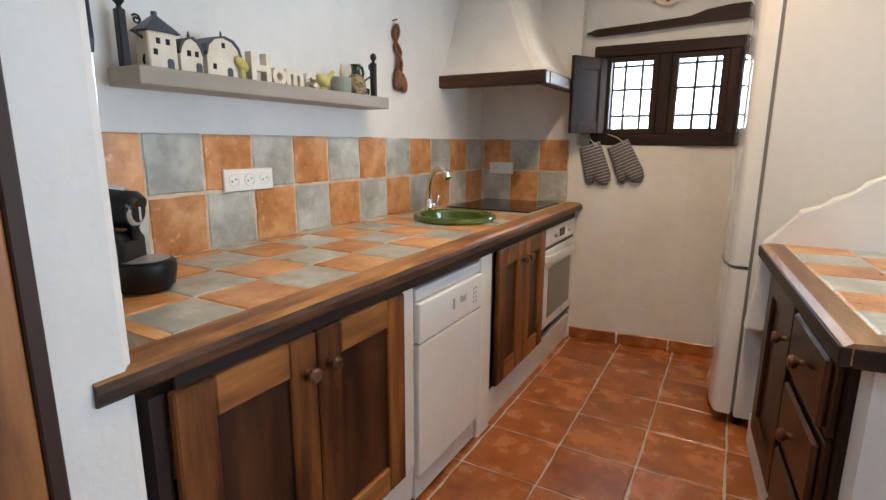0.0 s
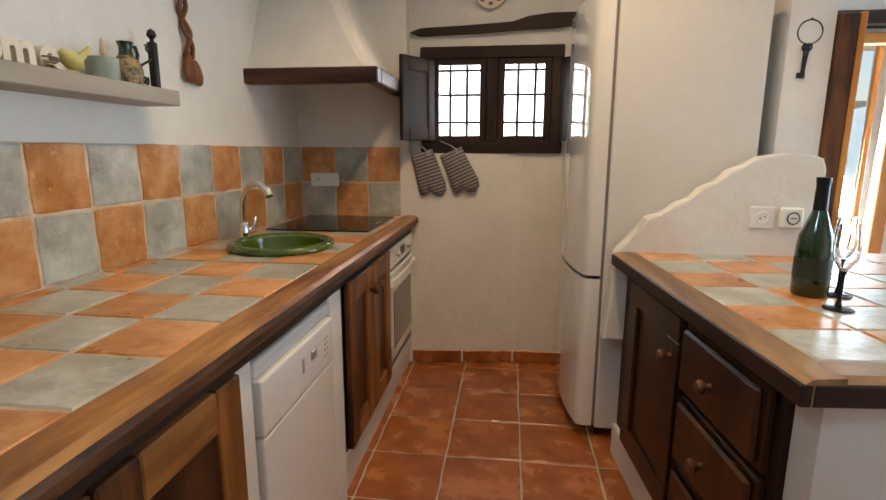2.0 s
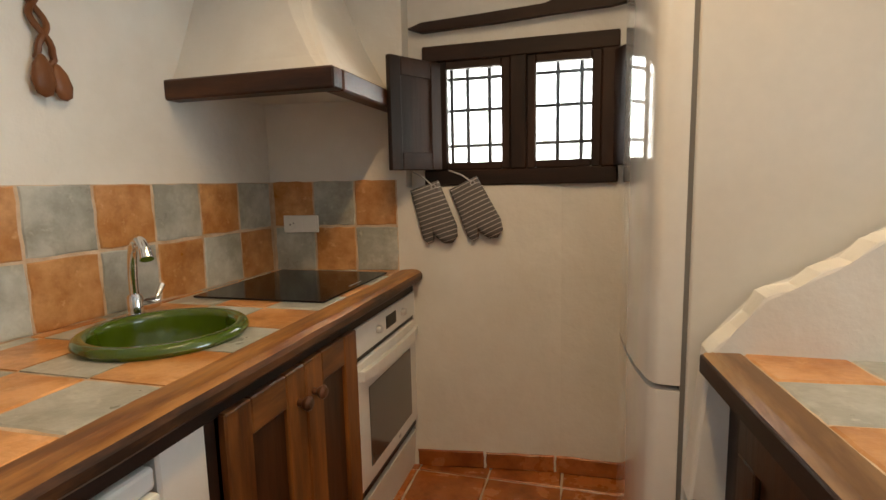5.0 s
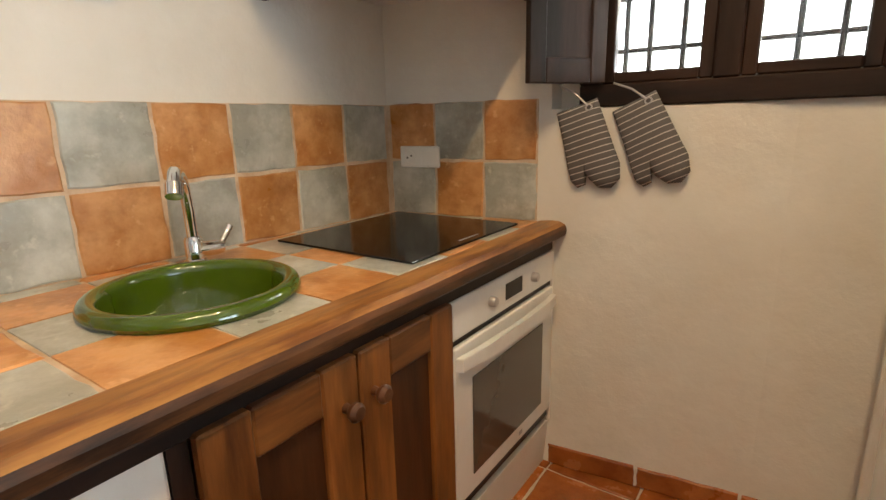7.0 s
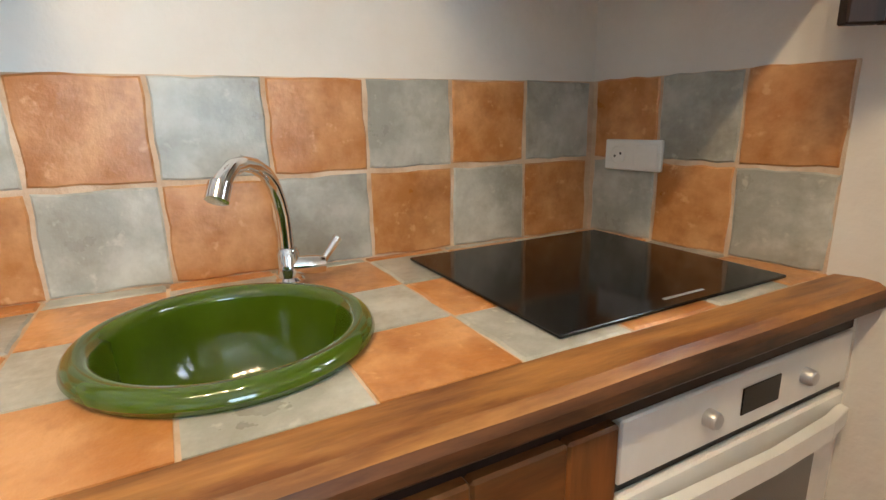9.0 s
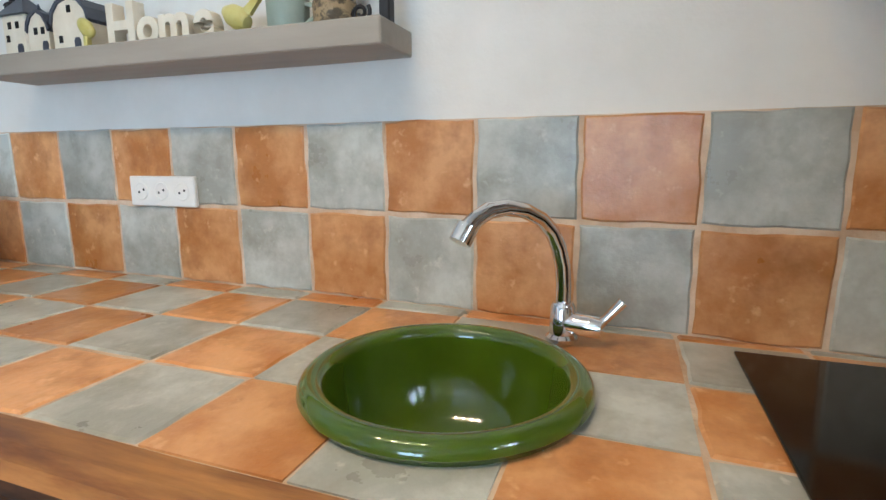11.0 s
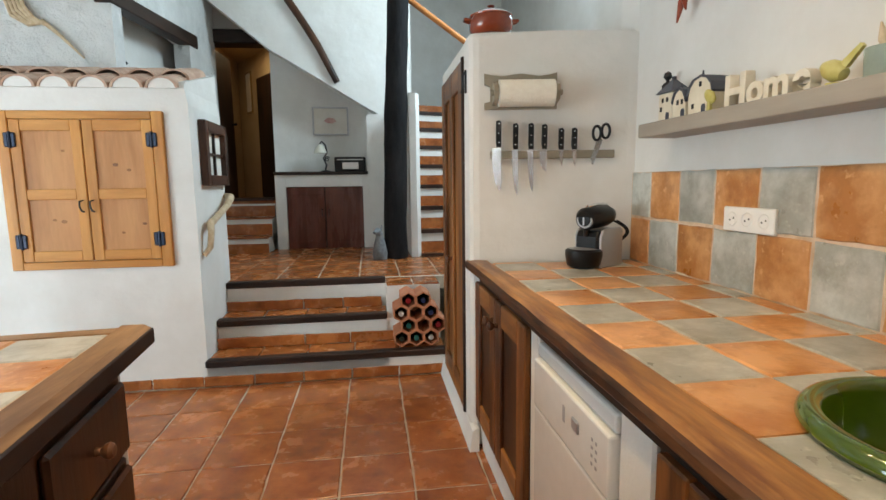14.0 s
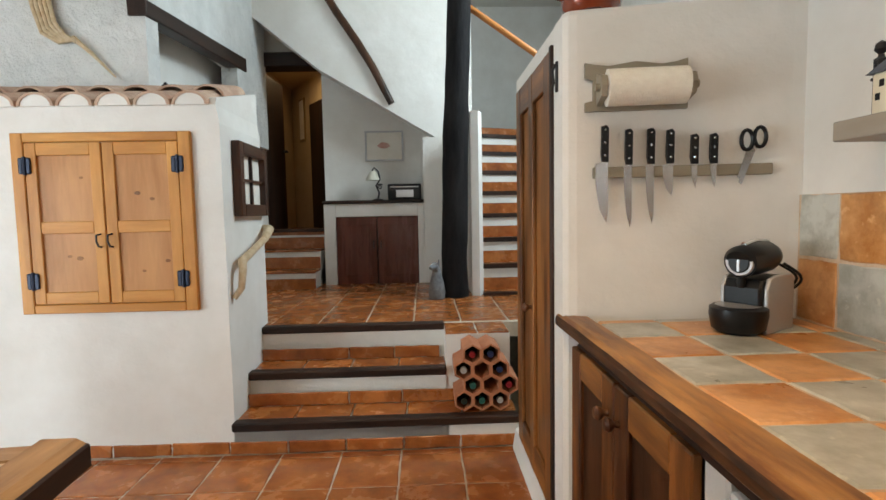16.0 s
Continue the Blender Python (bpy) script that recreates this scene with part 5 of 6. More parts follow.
key = thing("hanging_keys", "old iron keys on a ring", "keys", at=(0.80, 2.51, 1.55))
part("ring", tube([(0.80 + 0.043 * math.cos(2 * math.pi * i / 24), 2.512, 1.69 + 0.043 * math.sin(2 * math.pi * i / 24)) for i in range(25)], 0.0035, 8), IRON, key, smooth=True)
for dx, tl in ((-0.006, 0), (0.006, 0.014)):
    k = part("key", tube([(0.795 + dx, 2.508, 1.645), (0.792 + dx - tl * 0.5, 2.508, 1.525)], 0.0045, 8), IRON, key)
    part("bow", tube([(0.795 + dx + 0.010 * math.cos(2 * math.pi * i / 12), 2.508, 1.636 + 0.012 * math.sin(2 * math.pi * i / 12)) for i in range(13)], 0.0035, 6), IRON, k)
    part("bit", box(0.775 + dx, 0.793 + dx, 2.506, 2.510, 1.525, 1.545, 0.001), IRON, k)
part("nail", tube([(0.80, 2.52, 1.735), (0.80, 2.505, 1.737)], 0.003, 6), IRON, key)

bt = thing("wine_bottle", "dark green sparkling wine bottle on the tiled peninsula", "bottle", at=(0.527, 1.80, RT))
part("glass", lathe([(0.0, 0), (0.040, 0), (0.044, 0.006), (0.044, 0.13), (0.040, 0.165), (0.024, 0.21), (0.016, 0.235), (0.0, 0.235)], 32, (0.527, 1.80, RT + 0.001)), plain("bottle_green", (0.005, 0.024, 0.004), 0.06, coat=0.7), bt, smooth=True)
part("foil", lathe([(0.0171, 0.232), (0.0165, 0.27), (0.0155, 0.30), (0.0175, 0.305), (0.0175, 0.318), (0.0, 0.32)], 24, (0.527, 1.80, RT + 0.001)), FOIL, bt, "black foil neck", smooth=True)
part("label", tube([(0.527, 1.80, RT + 0.05), (0.527, 1.80, RT + 0.105)], 0.0446, 32), plain("dark_label", (0.02, 0.025, 0.015), 0.5), bt, "dark paper label")


def flute(x, y, label):
    t = thing("champagne_flute", label, "wine glass", "champagne flutes", at=(x, y, RT))
    part("bowl", lathe([(0.0, 0.098), (0.012, 0.104), (0.026, 0.13), (0.029, 0.16), (0.023, 0.215), (0.0222, 0.215), (0.0282, 0.16), (0.0252, 0.131), (0.011, 0.107), (0.0, 0.102)], 24, (x, y, RT)), CLEAR, t, smooth=True)
    part("stem", lathe([(0.0, 0.001), (0.034, 0.001), (0.033, 0.004), (0.008, 0.008), (0.0045, 0.03), (0.0045, 0.085), (0.008, 0.098), (0.0, 0.1)], 20, (x, y, RT)), BLACK, t, "black stem and foot", smooth=True)


flute(0.525, 1.665, "champagne flute with a black stem")
flute(0.60, 1.80, "champagne flute with a black stem beside the bottle")

# ---- bread oven front ----
cb = thing("wall_cupboard", "honey pine double-door cupboard set in the oven wall", "cupboard", at=(1.22, -0.52, 0.77))
for x0, x1, z0, z1, mt in ((0.785, 0.845, 0.765, 1.66, PINE_Z), (1.59, 1.65, 0.765, 1.66, PINE_Z), (0.845, 1.59, 0.765, 0.81, PINE_X), (0.845, 1.59, 1.615, 1.66, PINE_X)):
    part("frame", box(x0, x1, -0.535, -0.505, z0, z1, 0.004), mt, cb)
for x0, x1 in ((0.848, 1.214), (1.221, 1.587)):
    d = part("door", box(x0 + 0.05, x1 - 0.05, -0.53, -0.520, 0.86, 1.565), PINE_P, cb)
    for a, b in ((x0, x0 + 0.055), (x1 - 0.055, x1)):
        part("stile", box(a, b, -0.53, -0.508, 0.813, 1.612, 0.003), PINE_Z, d)
    for a, b in ((0.813, 0.872), (1.165, 1.225), (1.55, 1.612)):
        part("rail", box(x0 + 0.055, x1 - 0.055, -0.53, -0.509, a, b, 0.003), PINE_X, d)
for x, z, r in ((0.93, 1.02, 0.010), (1.05, 0.97, 0.008), (0.99, 1.33, 0.010), (1.06, 1.36, 0.012), (1.36, 1.04, 0.013), (1.41, 1.05, 0.009), (1.33, 1.44, 0.008)):
    kn = lathe([(0.0, 0.0), (r, 0.0), (r * 0.8, 0.0006), (0.0, 0.0008)], 12)
    bmesh.ops.transform(kn, matrix=pose(x, -0.5197, z, -90, 0, 0) @ Matrix.Diagonal((1.3, 0.8, 1, 1)), verts=kn.verts)
    part("knot", kn, PANTRY_Z, cb, "dark knot in the pine")
for x, d in ((0.85, 1), (1.585, -1)):
    for z in (0.93, 1.50):
        hg = part("hinge", box(x - 0.030, x - 0.006, -0.506, -0.500, z - 0.04, z + 0.04, 0.006), BLUEIRON, cb, "dark iron butterfly hinge")
        part("leaf", box(x + 0.006, x + 0.030, -0.509, -0.500, z - 0.04, z + 0.04, 0.006), BLUEIRON, hg)
        part("pin", tube([(x, -0.502, z - 0.045), (x, -0.502, z + 0.045)], 0.008, 8), BLUEIRON, hg)
for x in (1.19, 1.245):
    part("handle", tube([(x, -0.508, 1.16), (x + 0.008, -0.485, 1.155), (x + 0.008, -0.482, 1.125), (x, -0.485, 1.10), (x, -0.508, 1.095)], 0.005, 8), IRON, cb, "curled iron pull")

roof = thing("oven_roof", "row of curved clay roof tiles on the oven block", "roof", at=(1.3, -0.7, 1.8))


def clay(x, y0, y1, z0, z1, r, up):
    b = bmesh.new()
    n = 9
    rows = []
    for y, z, k in ((y0, z0, 1.0), (y1, z1, 0.85)):
        for th in (0.0, 0.014):
            rows.append([b.verts.new((x + (r * k - th) * math.cos(math.pi * i / n), y, z + up * (r * k - th) * 0.75 * math.sin(math.pi * i / n))) for i in range(n + 1)])
    o0, i0, o1, i1 = rows
    for i in range(n):
        b.faces.new((o0[i], o0[i + 1], o1[i + 1], o1[i]))
        b.faces.new((i0[i], i1[i], i1[i + 1], i0[i + 1]))
        b.faces.new((o0[i], i0[i], i0[i + 1], o0[i + 1]))
        b.faces.new((o1[i], o1[i + 1], i1[i + 1], i1[i]))
    for i in (0, n):
        b.faces.new((o0[i], o1[i], i1[i], i0[i]))
    return b


for i in range(9):
    x = 0.775 + 0.185 * i
    part("clay_tile", clay(x, -0.503, -0.80, 1.788, 1.87, 0.088, 1), ROOFT, roof, smooth=False)
    part("clay_tile", clay(x, -0.72, -1.10, 1.872, 1.965, 0.088, 1), ROOFT, roof)
    part("mortar", prism([(x + 0.082 * math.cos(math.pi * q / 10), 1.788 + 0.060 * math.sin(math.pi * q / 10)) for q in range(11)], "y", -0.509, -0.60), PLASTER, roof)
    if i < 8:
        part("clay_tile", clay(x + 0.0925, -0.62, -0.98, 1.865, 1.96, 0.06, -1), ROOFT, roof)

pw = thing("small_wall_window", "small brown wooden frame with a barred pane on the oven's side", "window frame", at=(0.64, -0.9, 1.43))
for y0, y1, z0, z1, mt in ((-0.67, -0.73, 1.235, 1.635, HOODW_Z), (-1.08, -1.14, 1.235, 1.635, HOODW_Z), (-0.73, -1.08, 1.235, 1.30, HOODW_Y), (-0.73, -1.08, 1.57, 1.635, HOODW_Y)):
    part("frame", box(0.60, 0.645, y0, y1, z0, z1, 0.004), mt, pw)
part("pane", box(0.635, 0.640, -0.73, -1.08, 1.30, 1.57), PRINT, pw, "pale pane")
part("bar", box(0.618, 0.632, -0.895, -0.915, 1.30, 1.57), HOODW_Z, pw)
part("bar", box(0.619, 0.631, -0.73, -1.08, 1.425, 1.44), HOODW_Y, pw)
solid("branch_handrail", tube([(0.635, -0.585, 0.81), (0.60, -0.60, 0.86), (0.59, -0.605, 0.95), (0.60, -0.63, 1.0), (0.59, -0.80, 1.05), (0.585, -0.98, 1.10), (0.595, -1.10, 1.15), (0.64, -1.15, 1.16)], [0.016, 0.018, 0.02, 0.024, 0.021, 0.022, 0.03, 0.02], 10), STICK,
      "crooked pale branch used as a handrail", "handrail", smooth=True)
rp = thing("dried_vine", "bundle of pale dried vine stems on the chimney wall", "vine", at=(1.55, -0.97, 2.1))
for k in range(5):
    pts = [(1.66 + 0.055 * k, -0.965, 2.80), (1.70 + 0.034 * k, -0.955, 2.62 - 0.01 * k), (1.715 + 0.022 * k, -0.95, 2.46 - 0.012 * k), (1.69 + 0.018 * k, -0.945, 2.34 - 0.014 * k), (1.64 + 0.008 * k, -0.945, 2.27 - 0.010 * k), (1.58, -0.95, 2.235 + 0.004 * k)]
    part("stem", tube(pts, 0.012, 8), STICK, rp, smooth=True)
part("stem", tube([(1.60, -0.955, 2.26), (1.50, -0.955, 2.17), (1.38, -0.96, 2.04)], [0.015, 0.011, 0.005], 8), STICK, rp, smooth=True)
solid("iron_hook", tube([(1.30, -1.60, 2.03), (1.35, -1.62, 2.06), (1.42, -1.62, 2.06), (1.45, -1.60, 2.12), (1.40, -1.60, 2.16)], 0.015, 8, bm=box(1.25, 1.5, -1.64, -1.56, 1.965, 2.02, 0.01)), IRON, "dark iron ornament lying in the recess", "ornament")

# wine rack of clay hexagons
rack = thing("wine_rack", "terracotta hexagon wine rack standing on the lowest step", "wine rack", at=(-0.655, -0.62, 0.172))
HR = 0.056
px, pz = HR * math.sqrt(3), HR * 1.5


def hexa(cx, cz):
    b = bmesh.new()
    outer = [(cx + HR * math.sin(math.pi / 3 * i), cz + HR * math.cos(math.pi / 3 * i)) for i in range(6)]
    inner = [(cx + (HR - 0.010) * math.sin(math.pi / 3 * i), cz + (HR - 0.010) * math.cos(math.pi / 3 * i)) for i in range(6)]
    f = [[b.verts.new((p[0], y, p[1])) for p in q] for y in (-0.565, -0.785) for q in (outer, inner)]
    for i in range(6):
        j = (i + 1) % 6
        b.faces.new((f[0][i], f[0][j], f[1][j], f[1][i]))
        b.faces.new((f[2][i], f[3][i], f[3][j], f[2][j]))
        b.faces.new((f[0][i], f[2][i], f[2][j], f[0][j]))
        b.faces.new((f[1][i], f[1][j], f[3][j], f[3][i]))
    b.faces.new(f[3])
    return b


cols = {0: 3, 1: 3, 2: 3, 3: 2}
k = 0
for row, cnt in cols.items():
    for c in range(cnt):
        cx = -0.555 - px * c
        if row == 1:
            cx = -0.555 - px * c - px / 2
        if row == 3:
            cx = -0.555 - px * c - px / 2
        if cx < -0.80:
            continue
        cz = 0.172 + HR + pz * row
        part("hexagon_cell", hexa(cx, cz), CLAY, rack)
        if k % 3 != 1 or row in (0, 3):
            bo = thing("wine_bottle", "wine bottle lying neck outwards in the clay rack", "bottle", "bottles in the rack", at=(cx, -0.65, cz - 0.04))
            colr = ((0.02, 0.03, 0.02), (0.30, 0.015, 0.02), (0.015, 0.11, 0.09), (0.02, 0.03, 0.09), (0.45, 0.42, 0.38))[(k * 2 + row) % 5]
            part("glass", tube([(cx, -0.78, cz - 0.006), (cx, -0.68, cz - 0.006), (cx, -0.64, cz - 0.006), (cx, -0.60, cz - 0.006)], [0.037, 0.037, 0.016, 0.015], 16), GREENGLAZE, bo, smooth=True)
            part("capsule", tube([(cx, -0.605, cz - 0.006), (cx, -0.578, cz - 0.006)], 0.0175, 14), plain("capsule_foil", colr, 0.35, 0.3), bo, "coloured foil capsule")
        k += 1

# ---- landing ----
nc = thing("niche_cabinet", "dark mahogany double-door cabinet built into white masonry", "cabinet", at=(0.1, -2.9, 0.55))
mb = bmesh.new()
for s in ((0.49, 0.60, 0.545, 1.33), (-0.36, -0.30, 0.545, 1.33), (-0.30, 0.49, 1.205, 1.33)):
    box(s[0], s[1], -3.30, -2.86, s[2], s[3], 0.004, bm=mb)
part("masonry", mb, PLASTER, nc, "white plastered surround")
part("slab", box(-0.36, 0.61, -3.30, -2.84, 1.332, 1.362, 0.006), DARK_X, nc, "dark slab top")
part("body", box(-0.30, 0.49, -3.25, -2.90, 0.55, 1.203), DARK_Z, nc)
for x0, x1, hx in ((-0.294, 0.088, 0.06), (0.102, 0.484, 0.13)):
    d = part("door", box(x0, x1, -2.90, -2.875, 0.555, 1.20, 0.004), MAHOG_Z, nc)
    for a, b, c, e in ((x0, x1, 0.555, 0.635), (x0, x1, 1.125, 1.20), (x0, x0 + 0.07, 0.635, 1.125), (x1 - 0.07, x1, 0.635, 1.125)):
        part("moulding", box(a, b, -2.875, -2.866, c, e, 0.002), MAHOG_Z, d)
    part("handle", tube([(hx, -2.868, 0.97), (hx, -2.845, 0.96), (hx, -2.845, 0.91), (hx, -2.868, 0.90)], 0.005, 8), IRON, d)
pc2 = thing("framed_picture", "silver-framed small print above the radio", "picture", at=(0.03, BW, 1.8))
for x0, x1, z0, z1 in ((-0.16, -0.142, 1.77, 2.08), (0.217, 0.235, 1.77, 2.08), (-0.142, 0.217, 1.77, 1.788), (-0.142, 0.217, 2.062, 2.08)):
    part("picture_frame", box(x0, x1, BW, BW + 0.022, z0, z1, 0.003), SILVER, pc2)
part("print", box(-0.142, 0.217, BW, BW + 0.012, 1.788, 2.062), PRINT, pc2)
part("motif", wavy(prism([(0.11, 1.93), (0.06, 1.965), (0.0, 1.955), (-0.03, 1.925), (0.02, 1.90), (0.08, 1.905)], "y", BW + 0.012, BW + 0.0135), 0.004, 20), PINKINK, pc2, "pale pink drawing")
lp = thing("table_lamp", "small iron scroll table lamp with a glass shade", "lamp", at=(0.10, -3.1, 1.362))
part("base", lathe([(0, 0), (0.055, 0), (0.05, 0.012), (0.012, 0.02), (0, 0.02)], 20, (0.10, -3.1, 1.363)), IRON, lp, smooth=True)
part("stem", tube([(0.10, -3.1, 1.375), (0.085, -3.1, 1.44), (0.115, -3.1, 1.51), (0.075, -3.1, 1.57), (0.09, -3.1, 1.65), (0.13, -3.1, 1.69), (0.15, -3.1, 1.66)], 0.009, 8), IRON, lp, smooth=True)
part("scroll", tube(spiral(-3.1, 0.075, 1.50, 0.005, 0.028, 1.4, axis="xz"), 0.006, 8), IRON, lp, smooth=True)
part("shade", lathe([(0.02, 0.09), (0.045, 0.06), (0.075, 0.0), (0.07, 0.0), (0.04, 0.058), (0.017, 0.085)], 20, (0.145, -3.1, 1.565)), LIGHTW, lp, "pale glass bell shade", smooth=True)
ra = thing("radio", "black portable radio with a silver dial panel", "radio", at=(-0.17, -3.05, 1.362))
part("body", box(-0.335, -0.005, -3.15, -3.0, 1.363, 1.52, 0.014, seg=3), BLACK, ra)
part("dial_panel", box(-0.26, -0.09, -3.0, -2.996, 1.39, 1.46, 0.001), SILVER, ra)
part("strip", box(-0.31, -0.03, -3.0, -2.997, 1.485, 1.495), SILVER, ra)
lg = [(-0.600, -2.02, 0.545), (-0.597, -2.02, 0.9), (-0.612, -2.02, 1.3), (-0.618, -2.02, 1.7), (-0.635, -2.02, 2.1), (-0.655, -2.02, 2.6), (-0.675, -2.02, 3.0), (-0.70, -2.02, HI)]
lb = tube(lg, [0.108, 0.104, 0.102, 0.104, 0.098, 0.094, 0.092, 0.09], 16)
bmesh.ops.subdivide_edges(lb, edges=lb.edges, cuts=2)
solid("log_post", wavy(lb, 0.007, 7), LOG, "blackened tree-trunk post standing on the landing", "post", smooth=True)
dg = thing("stone_figurine", "small grey stone animal ornament by the post", "ornament", at=(-0.45, -1.93, 0.555))
fg = lathe([(0.0, 0), (0.060, 0), (0.068, 0.05), (0.055, 0.13), (0.035, 0.20), (0.030, 0.235), (0.0, 0.25)], 18, (-0.45, -1.93, 0.556))
tube([(-0.45, -1.93, 0.77), (-0.43, -1.90, 0.815), (-0.40, -1.87, 0.80)], [0.03, 0.032, 0.016], 10, bm=fg)
tube([(-0.46, -1.94, 0.80), (-0.47, -1.95, 0.86)], [0.012, 0.004], 8, bm=fg)
part("figure", fg, STONE, dg, smooth=True)
solid("curved_wall_branch", tube([(0.55, -2.89, 3.34), (0.42, -2.875, 3.12), (0.24, -2.87, 2.85), (0.10, -2.87, 2.62), (0.0, -2.875, 2.42), (-0.075, -2.885, 2.27)], [0.036, 0.037, 0.038, 0.037, 0.036, 0.032], 10), PANEL_Z,
      "curved dark branch fixed along the stair wall", "handrail", smooth=True)
solid("stair_handrail", tube([(-0.66, -2.1, 2.917), (-1.27, -2.1, 2.496), (-2.51, -2.3, 1.65)], 0.026, 10), ORANGEW, "orange-brown wooden stair handrail", "handrail", smooth=True)
solid("dried_peppers", tube([(-1.49, 0.95, 1.90), (-1.475, 0.955, 1.855), (-1.47, 0.975, 1.815)], [0.006, 0.012, 0.003], 8, bm=tube([(-1.49, 0.95, 1.90), (-1.475, 0.94, 1.85), (-1.47, 0.925, 1.785)], [0.006, 0.013, 0.003], 8)), CHILI, "dried red peppers hanging on the wall", "peppers", smooth=True)

# ceiling spots
cl = thing("ceiling_spotlight", "white ceiling bar with four warm spotlights", "lamp", at=(-0.15, 1.5, CE + 0.1))
part("bar", box(-0.18, -0.12, 1.15, 2.25, CE + 0.06, CE + 0.1, 0.005), ENAMEL, cl)
for y in SPOTS:
    s = part("spot", lathe([(0.03, 0.0), (0.045, -0.09), (0.04, -0.09), (0.026, -0.01), (0, -0.005)], 18, (-0.15, y, CE + 0.055)), ENAMEL, cl)
    part("bulb", lathe([(0.0, -0.08), (0.036, -0.075), (0.03, -0.03), (0, -0.02)], 16, (-0.15, y, CE + 0.055)), BULB, s)

# ---- tiles, last ----
WY0, WP = 0.532, 0.195
Y0, P = 0.505, 0.2
for k in range(13):
    y0, y1 = max(0.55, Y0 + P * k), Y0 + P * (k + 1)
    ym = (y0 + y1) / 2
    lean = math.degrees(math.atan2(west(y1) - west(y0), y1 - y0))
    for r in range(2):
        z0, z1 = (1.079, 1.272) if r else (0.884, 1.077)
        tile(bpy.data.objects["wall_west"], z1 - z0 - 0.006, y1 - y0 - 0.006, 0.010, SAGE if (k + r) % 2 else ORANGE, pose(west(ym) + 0.0025, ym, (z0 + z1) / 2, 0, 0, -lean) @ pose(0, 0, 0, 0, 90, 0))
for k in range(-1, 14):
    y0, y1 = max(0.55, WY0 + WP * k), min(WY0 + WP * (k + 1), 3.20)
    for r in range(4):
        x1 = -0.897 - 0.188 * r
        x0 = max(x1 - 0.188, -1.525)
        near = math.hypot(max(x0, min(SX, x1)) - SX, max(y0, min(SY, y1)) - SY)
        material = ORANGE if (k + r) % 2 else SAGE
        if near > 0.185:
            tile(top, x1 - x0 - 0.008, y1 - y0 - 0.008, 0.008, material, top.matrix_basis.inverted() @ pose((x0 + x1) / 2, (y0 + y1) / 2, 0.8775))
            continue
        # tiles cut round the sink
        b = bmesh.new()
        n = 12
        vs = {}
        for i in range(n + 1):
            for j in range(n + 1):
                vx, vy = x0 + 0.003 + (x1 - x0 - 0.006) * i / n, y0 + 0.003 + (y1 - y0 - 0.006) * j / n
                vs[i, j] = (vx, vy, math.hypot(vx - SX, vy - SY) > 0.172)
        made = {}
        for i in range(n):
            for j in range(n):
                q = [(i, j), (i + 1, j), (i + 1, j + 1), (i, j + 1)]
                if all(vs[c][2] for c in q):
                    for c in q:
                        if c not in made:
                            made[c] = b.verts.new((vs[c][0], vs[c][1], 0.8855))
                    b.faces.new([made[c] for c in q])
        if b.faces:
            e = bmesh.ops.extrude_face_region(b, geom=list(b.faces))
            bmesh.ops.translate(b, vec=(0, 0, -0.006), verts=[v for v in e["geom"] if isinstance(v, bmesh.types.BMVert)])
            part("tile", b, material, top)
        else:
            b.free()
NT = math.degrees(math.atan(0.125))
for c in range(3):
    xm = -1.450 + 0.182 * (c + 0.5)
    for r in range(2):
        z0, z1 = (1.079, 1.274) if r else (0.884, 1.077)
        tile(bpy.data.objects["wall_hob_corner"], 0.178, z1 - z0 - 0.006, 0.010, SAGE if (c + r) % 2 == 0 else ORANGE, pose(xm, north(xm) - 0.0025, (z0 + z1) / 2, 0, 0, NT) @ pose(0, 0, 0, 90, 0, 0))
wall("tile_bed_west", prism([(west(y) + q, y) for q, ys in ((-0.01, (0.546, 1.70, 3.12)), (0.009, (3.12, 1.70, 0.546))) for y in ys], "z", 0.86, 1.27), "ochre grout behind the wall tiles", GROUT2)
wall("tile_bed_north", prism([(-1.47, north(-1.47) + 0.01), (-1.47, north(-1.47) - 0.009), (-0.905, north(-0.905) - 0.009), (-0.905, north(-0.905) + 0.01)], "z", 0.86, 1.27), "ochre grout behind the wall tiles", GROUT2)
# peninsula tiles
for i in range(6):
    for j in range(6):
        u0, v0 = 0.08 + 0.2 * i, 0.08 + 0.182 * j
        tile(isl, 0.193, 0.176, 0.008, ORANGE if (i + j) % 2 else SAGE, isl.matrix_basis.inverted() @ RC @ pose(u0 + 0.1, v0 + 0.091, RT - 0.0085))
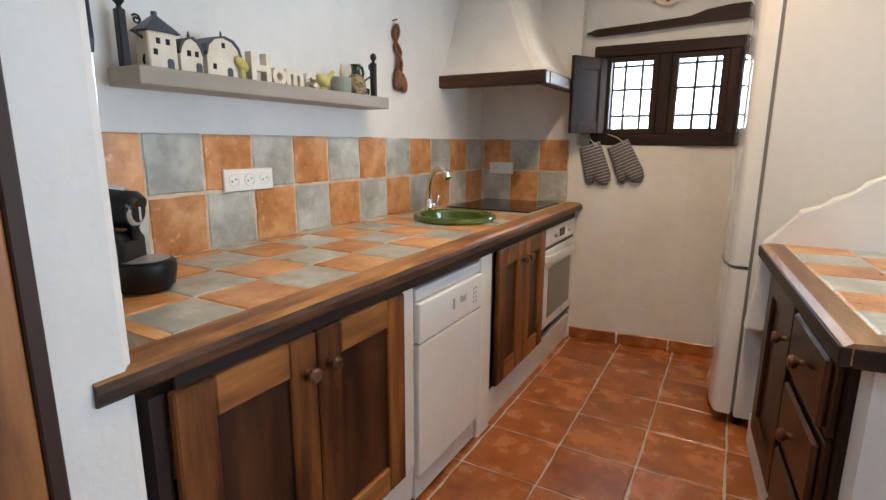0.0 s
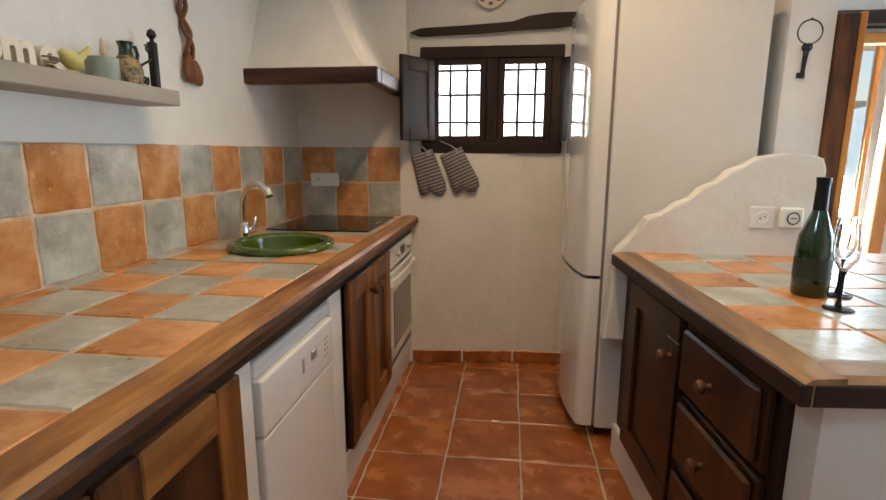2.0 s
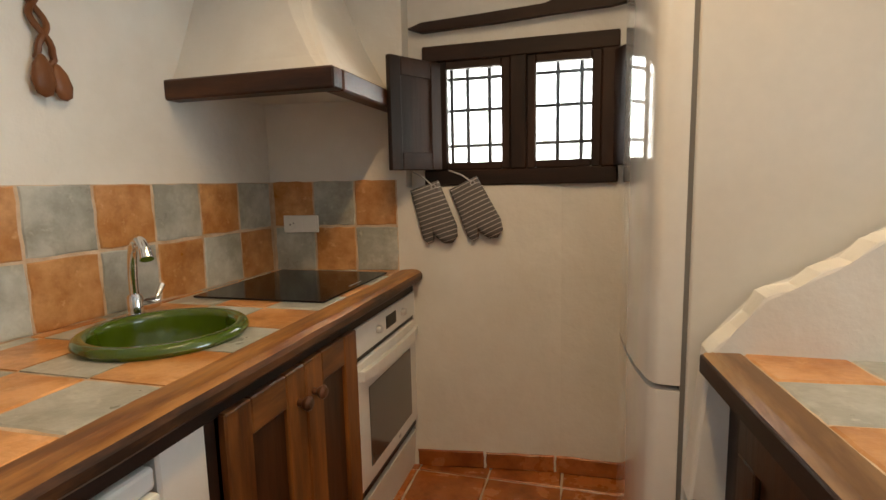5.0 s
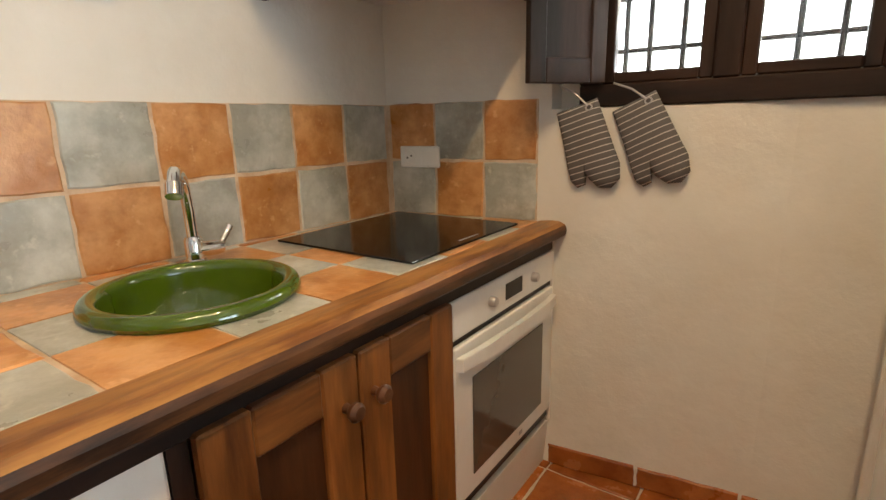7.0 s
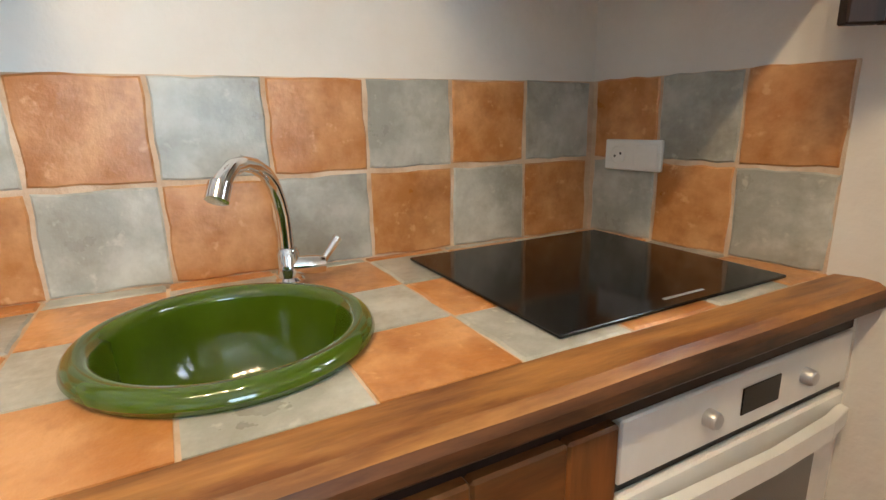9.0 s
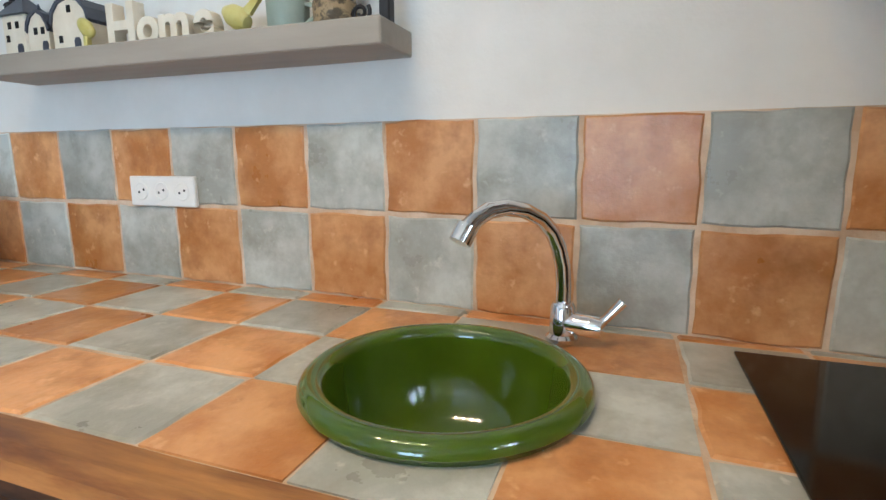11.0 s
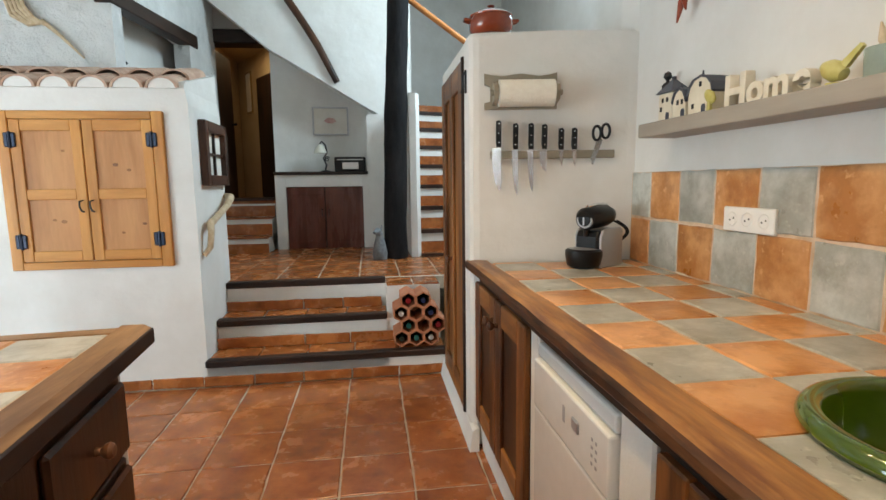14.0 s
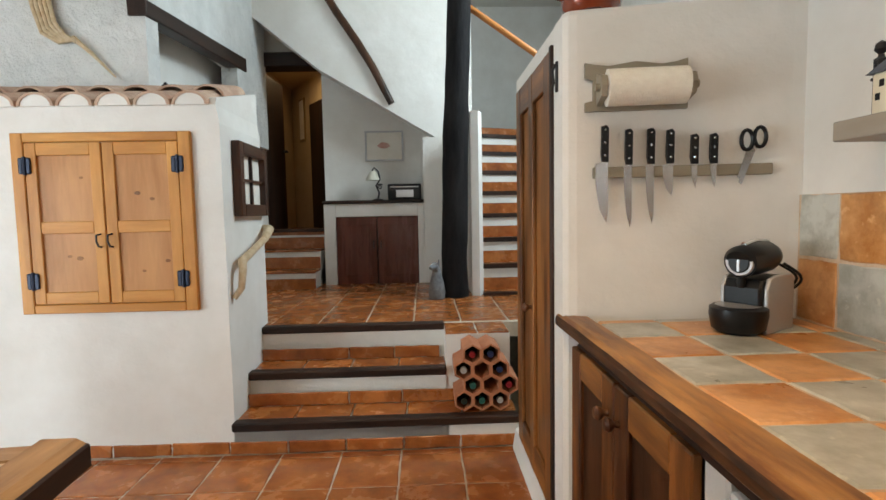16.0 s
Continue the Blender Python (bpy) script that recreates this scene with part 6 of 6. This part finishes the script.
# kitchen floor
for i in range(-5, 15):
    for j in range(-2, 17):
        x0, y0 = -0.219 + 0.308 * i, -0.157 + 0.302 * j
        x1, y1 = x0 + 0.308, max(-0.5, y0) + 0.302 if y0 >= -0.5 else y0 + 0.302
        ya = max(y0, -0.515)
        if (y0 > WW - 0.1 and x1 < 0.9) or x0 + 0.308 < -0.86 or x0 > EAST - 0.05 or y0 + 0.302 - ya < 0.03:
            continue
        tile(floor, 0.308 - 0.009, y0 + 0.302 - ya - 0.009, 0.008, TERRA, pose((x0 + x1) / 2, (ya + y0 + 0.302) / 2, -0.008), "floor_tile")
# landing floor and step treads
for i in range(2):
    tile(steps, 0.178, 0.26, 0.010, TERRA, pose(-0.748 + 0.186 * i, -0.93, 0.537), "tread_tile")
for i in range(-6, 5):
    for j in range(6):
        x0, y0 = -0.28 + 0.30 * i, -1.10 - 0.31 * (j + 1)
        if x0 > 1.0:
            continue
        tile(landing, 0.29, 0.30, 0.010, TERRA, pose(x0 + 0.15, y0 + 0.155, 0.544), "floor_tile")
for (ya, yb, z, xa) in ((-0.565, -0.745, 0.162, -0.84), (-0.83, -1.015, 0.343, -0.47)):
    n = round((0.645 - xa) / 0.29)
    w = (0.645 - xa) / n
    for i in range(n):
        tile(steps, w - 0.008, abs(yb - ya) - 0.004, 0.010, TERRA, pose(xa + w * (i + 0.5), (ya + yb) / 2, z - 0.004), "tread_tile")
        if xa + w * (i + 0.5) > -0.47:
            tile(steps, w - 0.008, 0.07, 0.008, TERRA, pose(xa + w * (i + 0.5) + 0.03 * (i < n - 1), yb - 0.0, z + 0.042, 90, 0, 180) , "skirting_tile")
for i in range(16):
    x0 = -0.83 + 0.30 * i
    tile(steps, 0.292, 0.065, 0.008, TERRA, pose(x0 + 0.15, -0.521 if x0 < 0.5 else -0.531, 0.033, 90, 0, 180), "skirting_tile")
for i in range(6):
    tile(bpy.data.objects["wall_north"], 0.292, 0.075, 0.008, TERRA, pose(-0.70 + 0.30 * i, min(north(-0.70 + 0.30 * i), WW), 0.038, 0, 0, NT if i < 2 else 0) @ pose(0, 0, 0, 90, 0, 0), "skirting_tile")
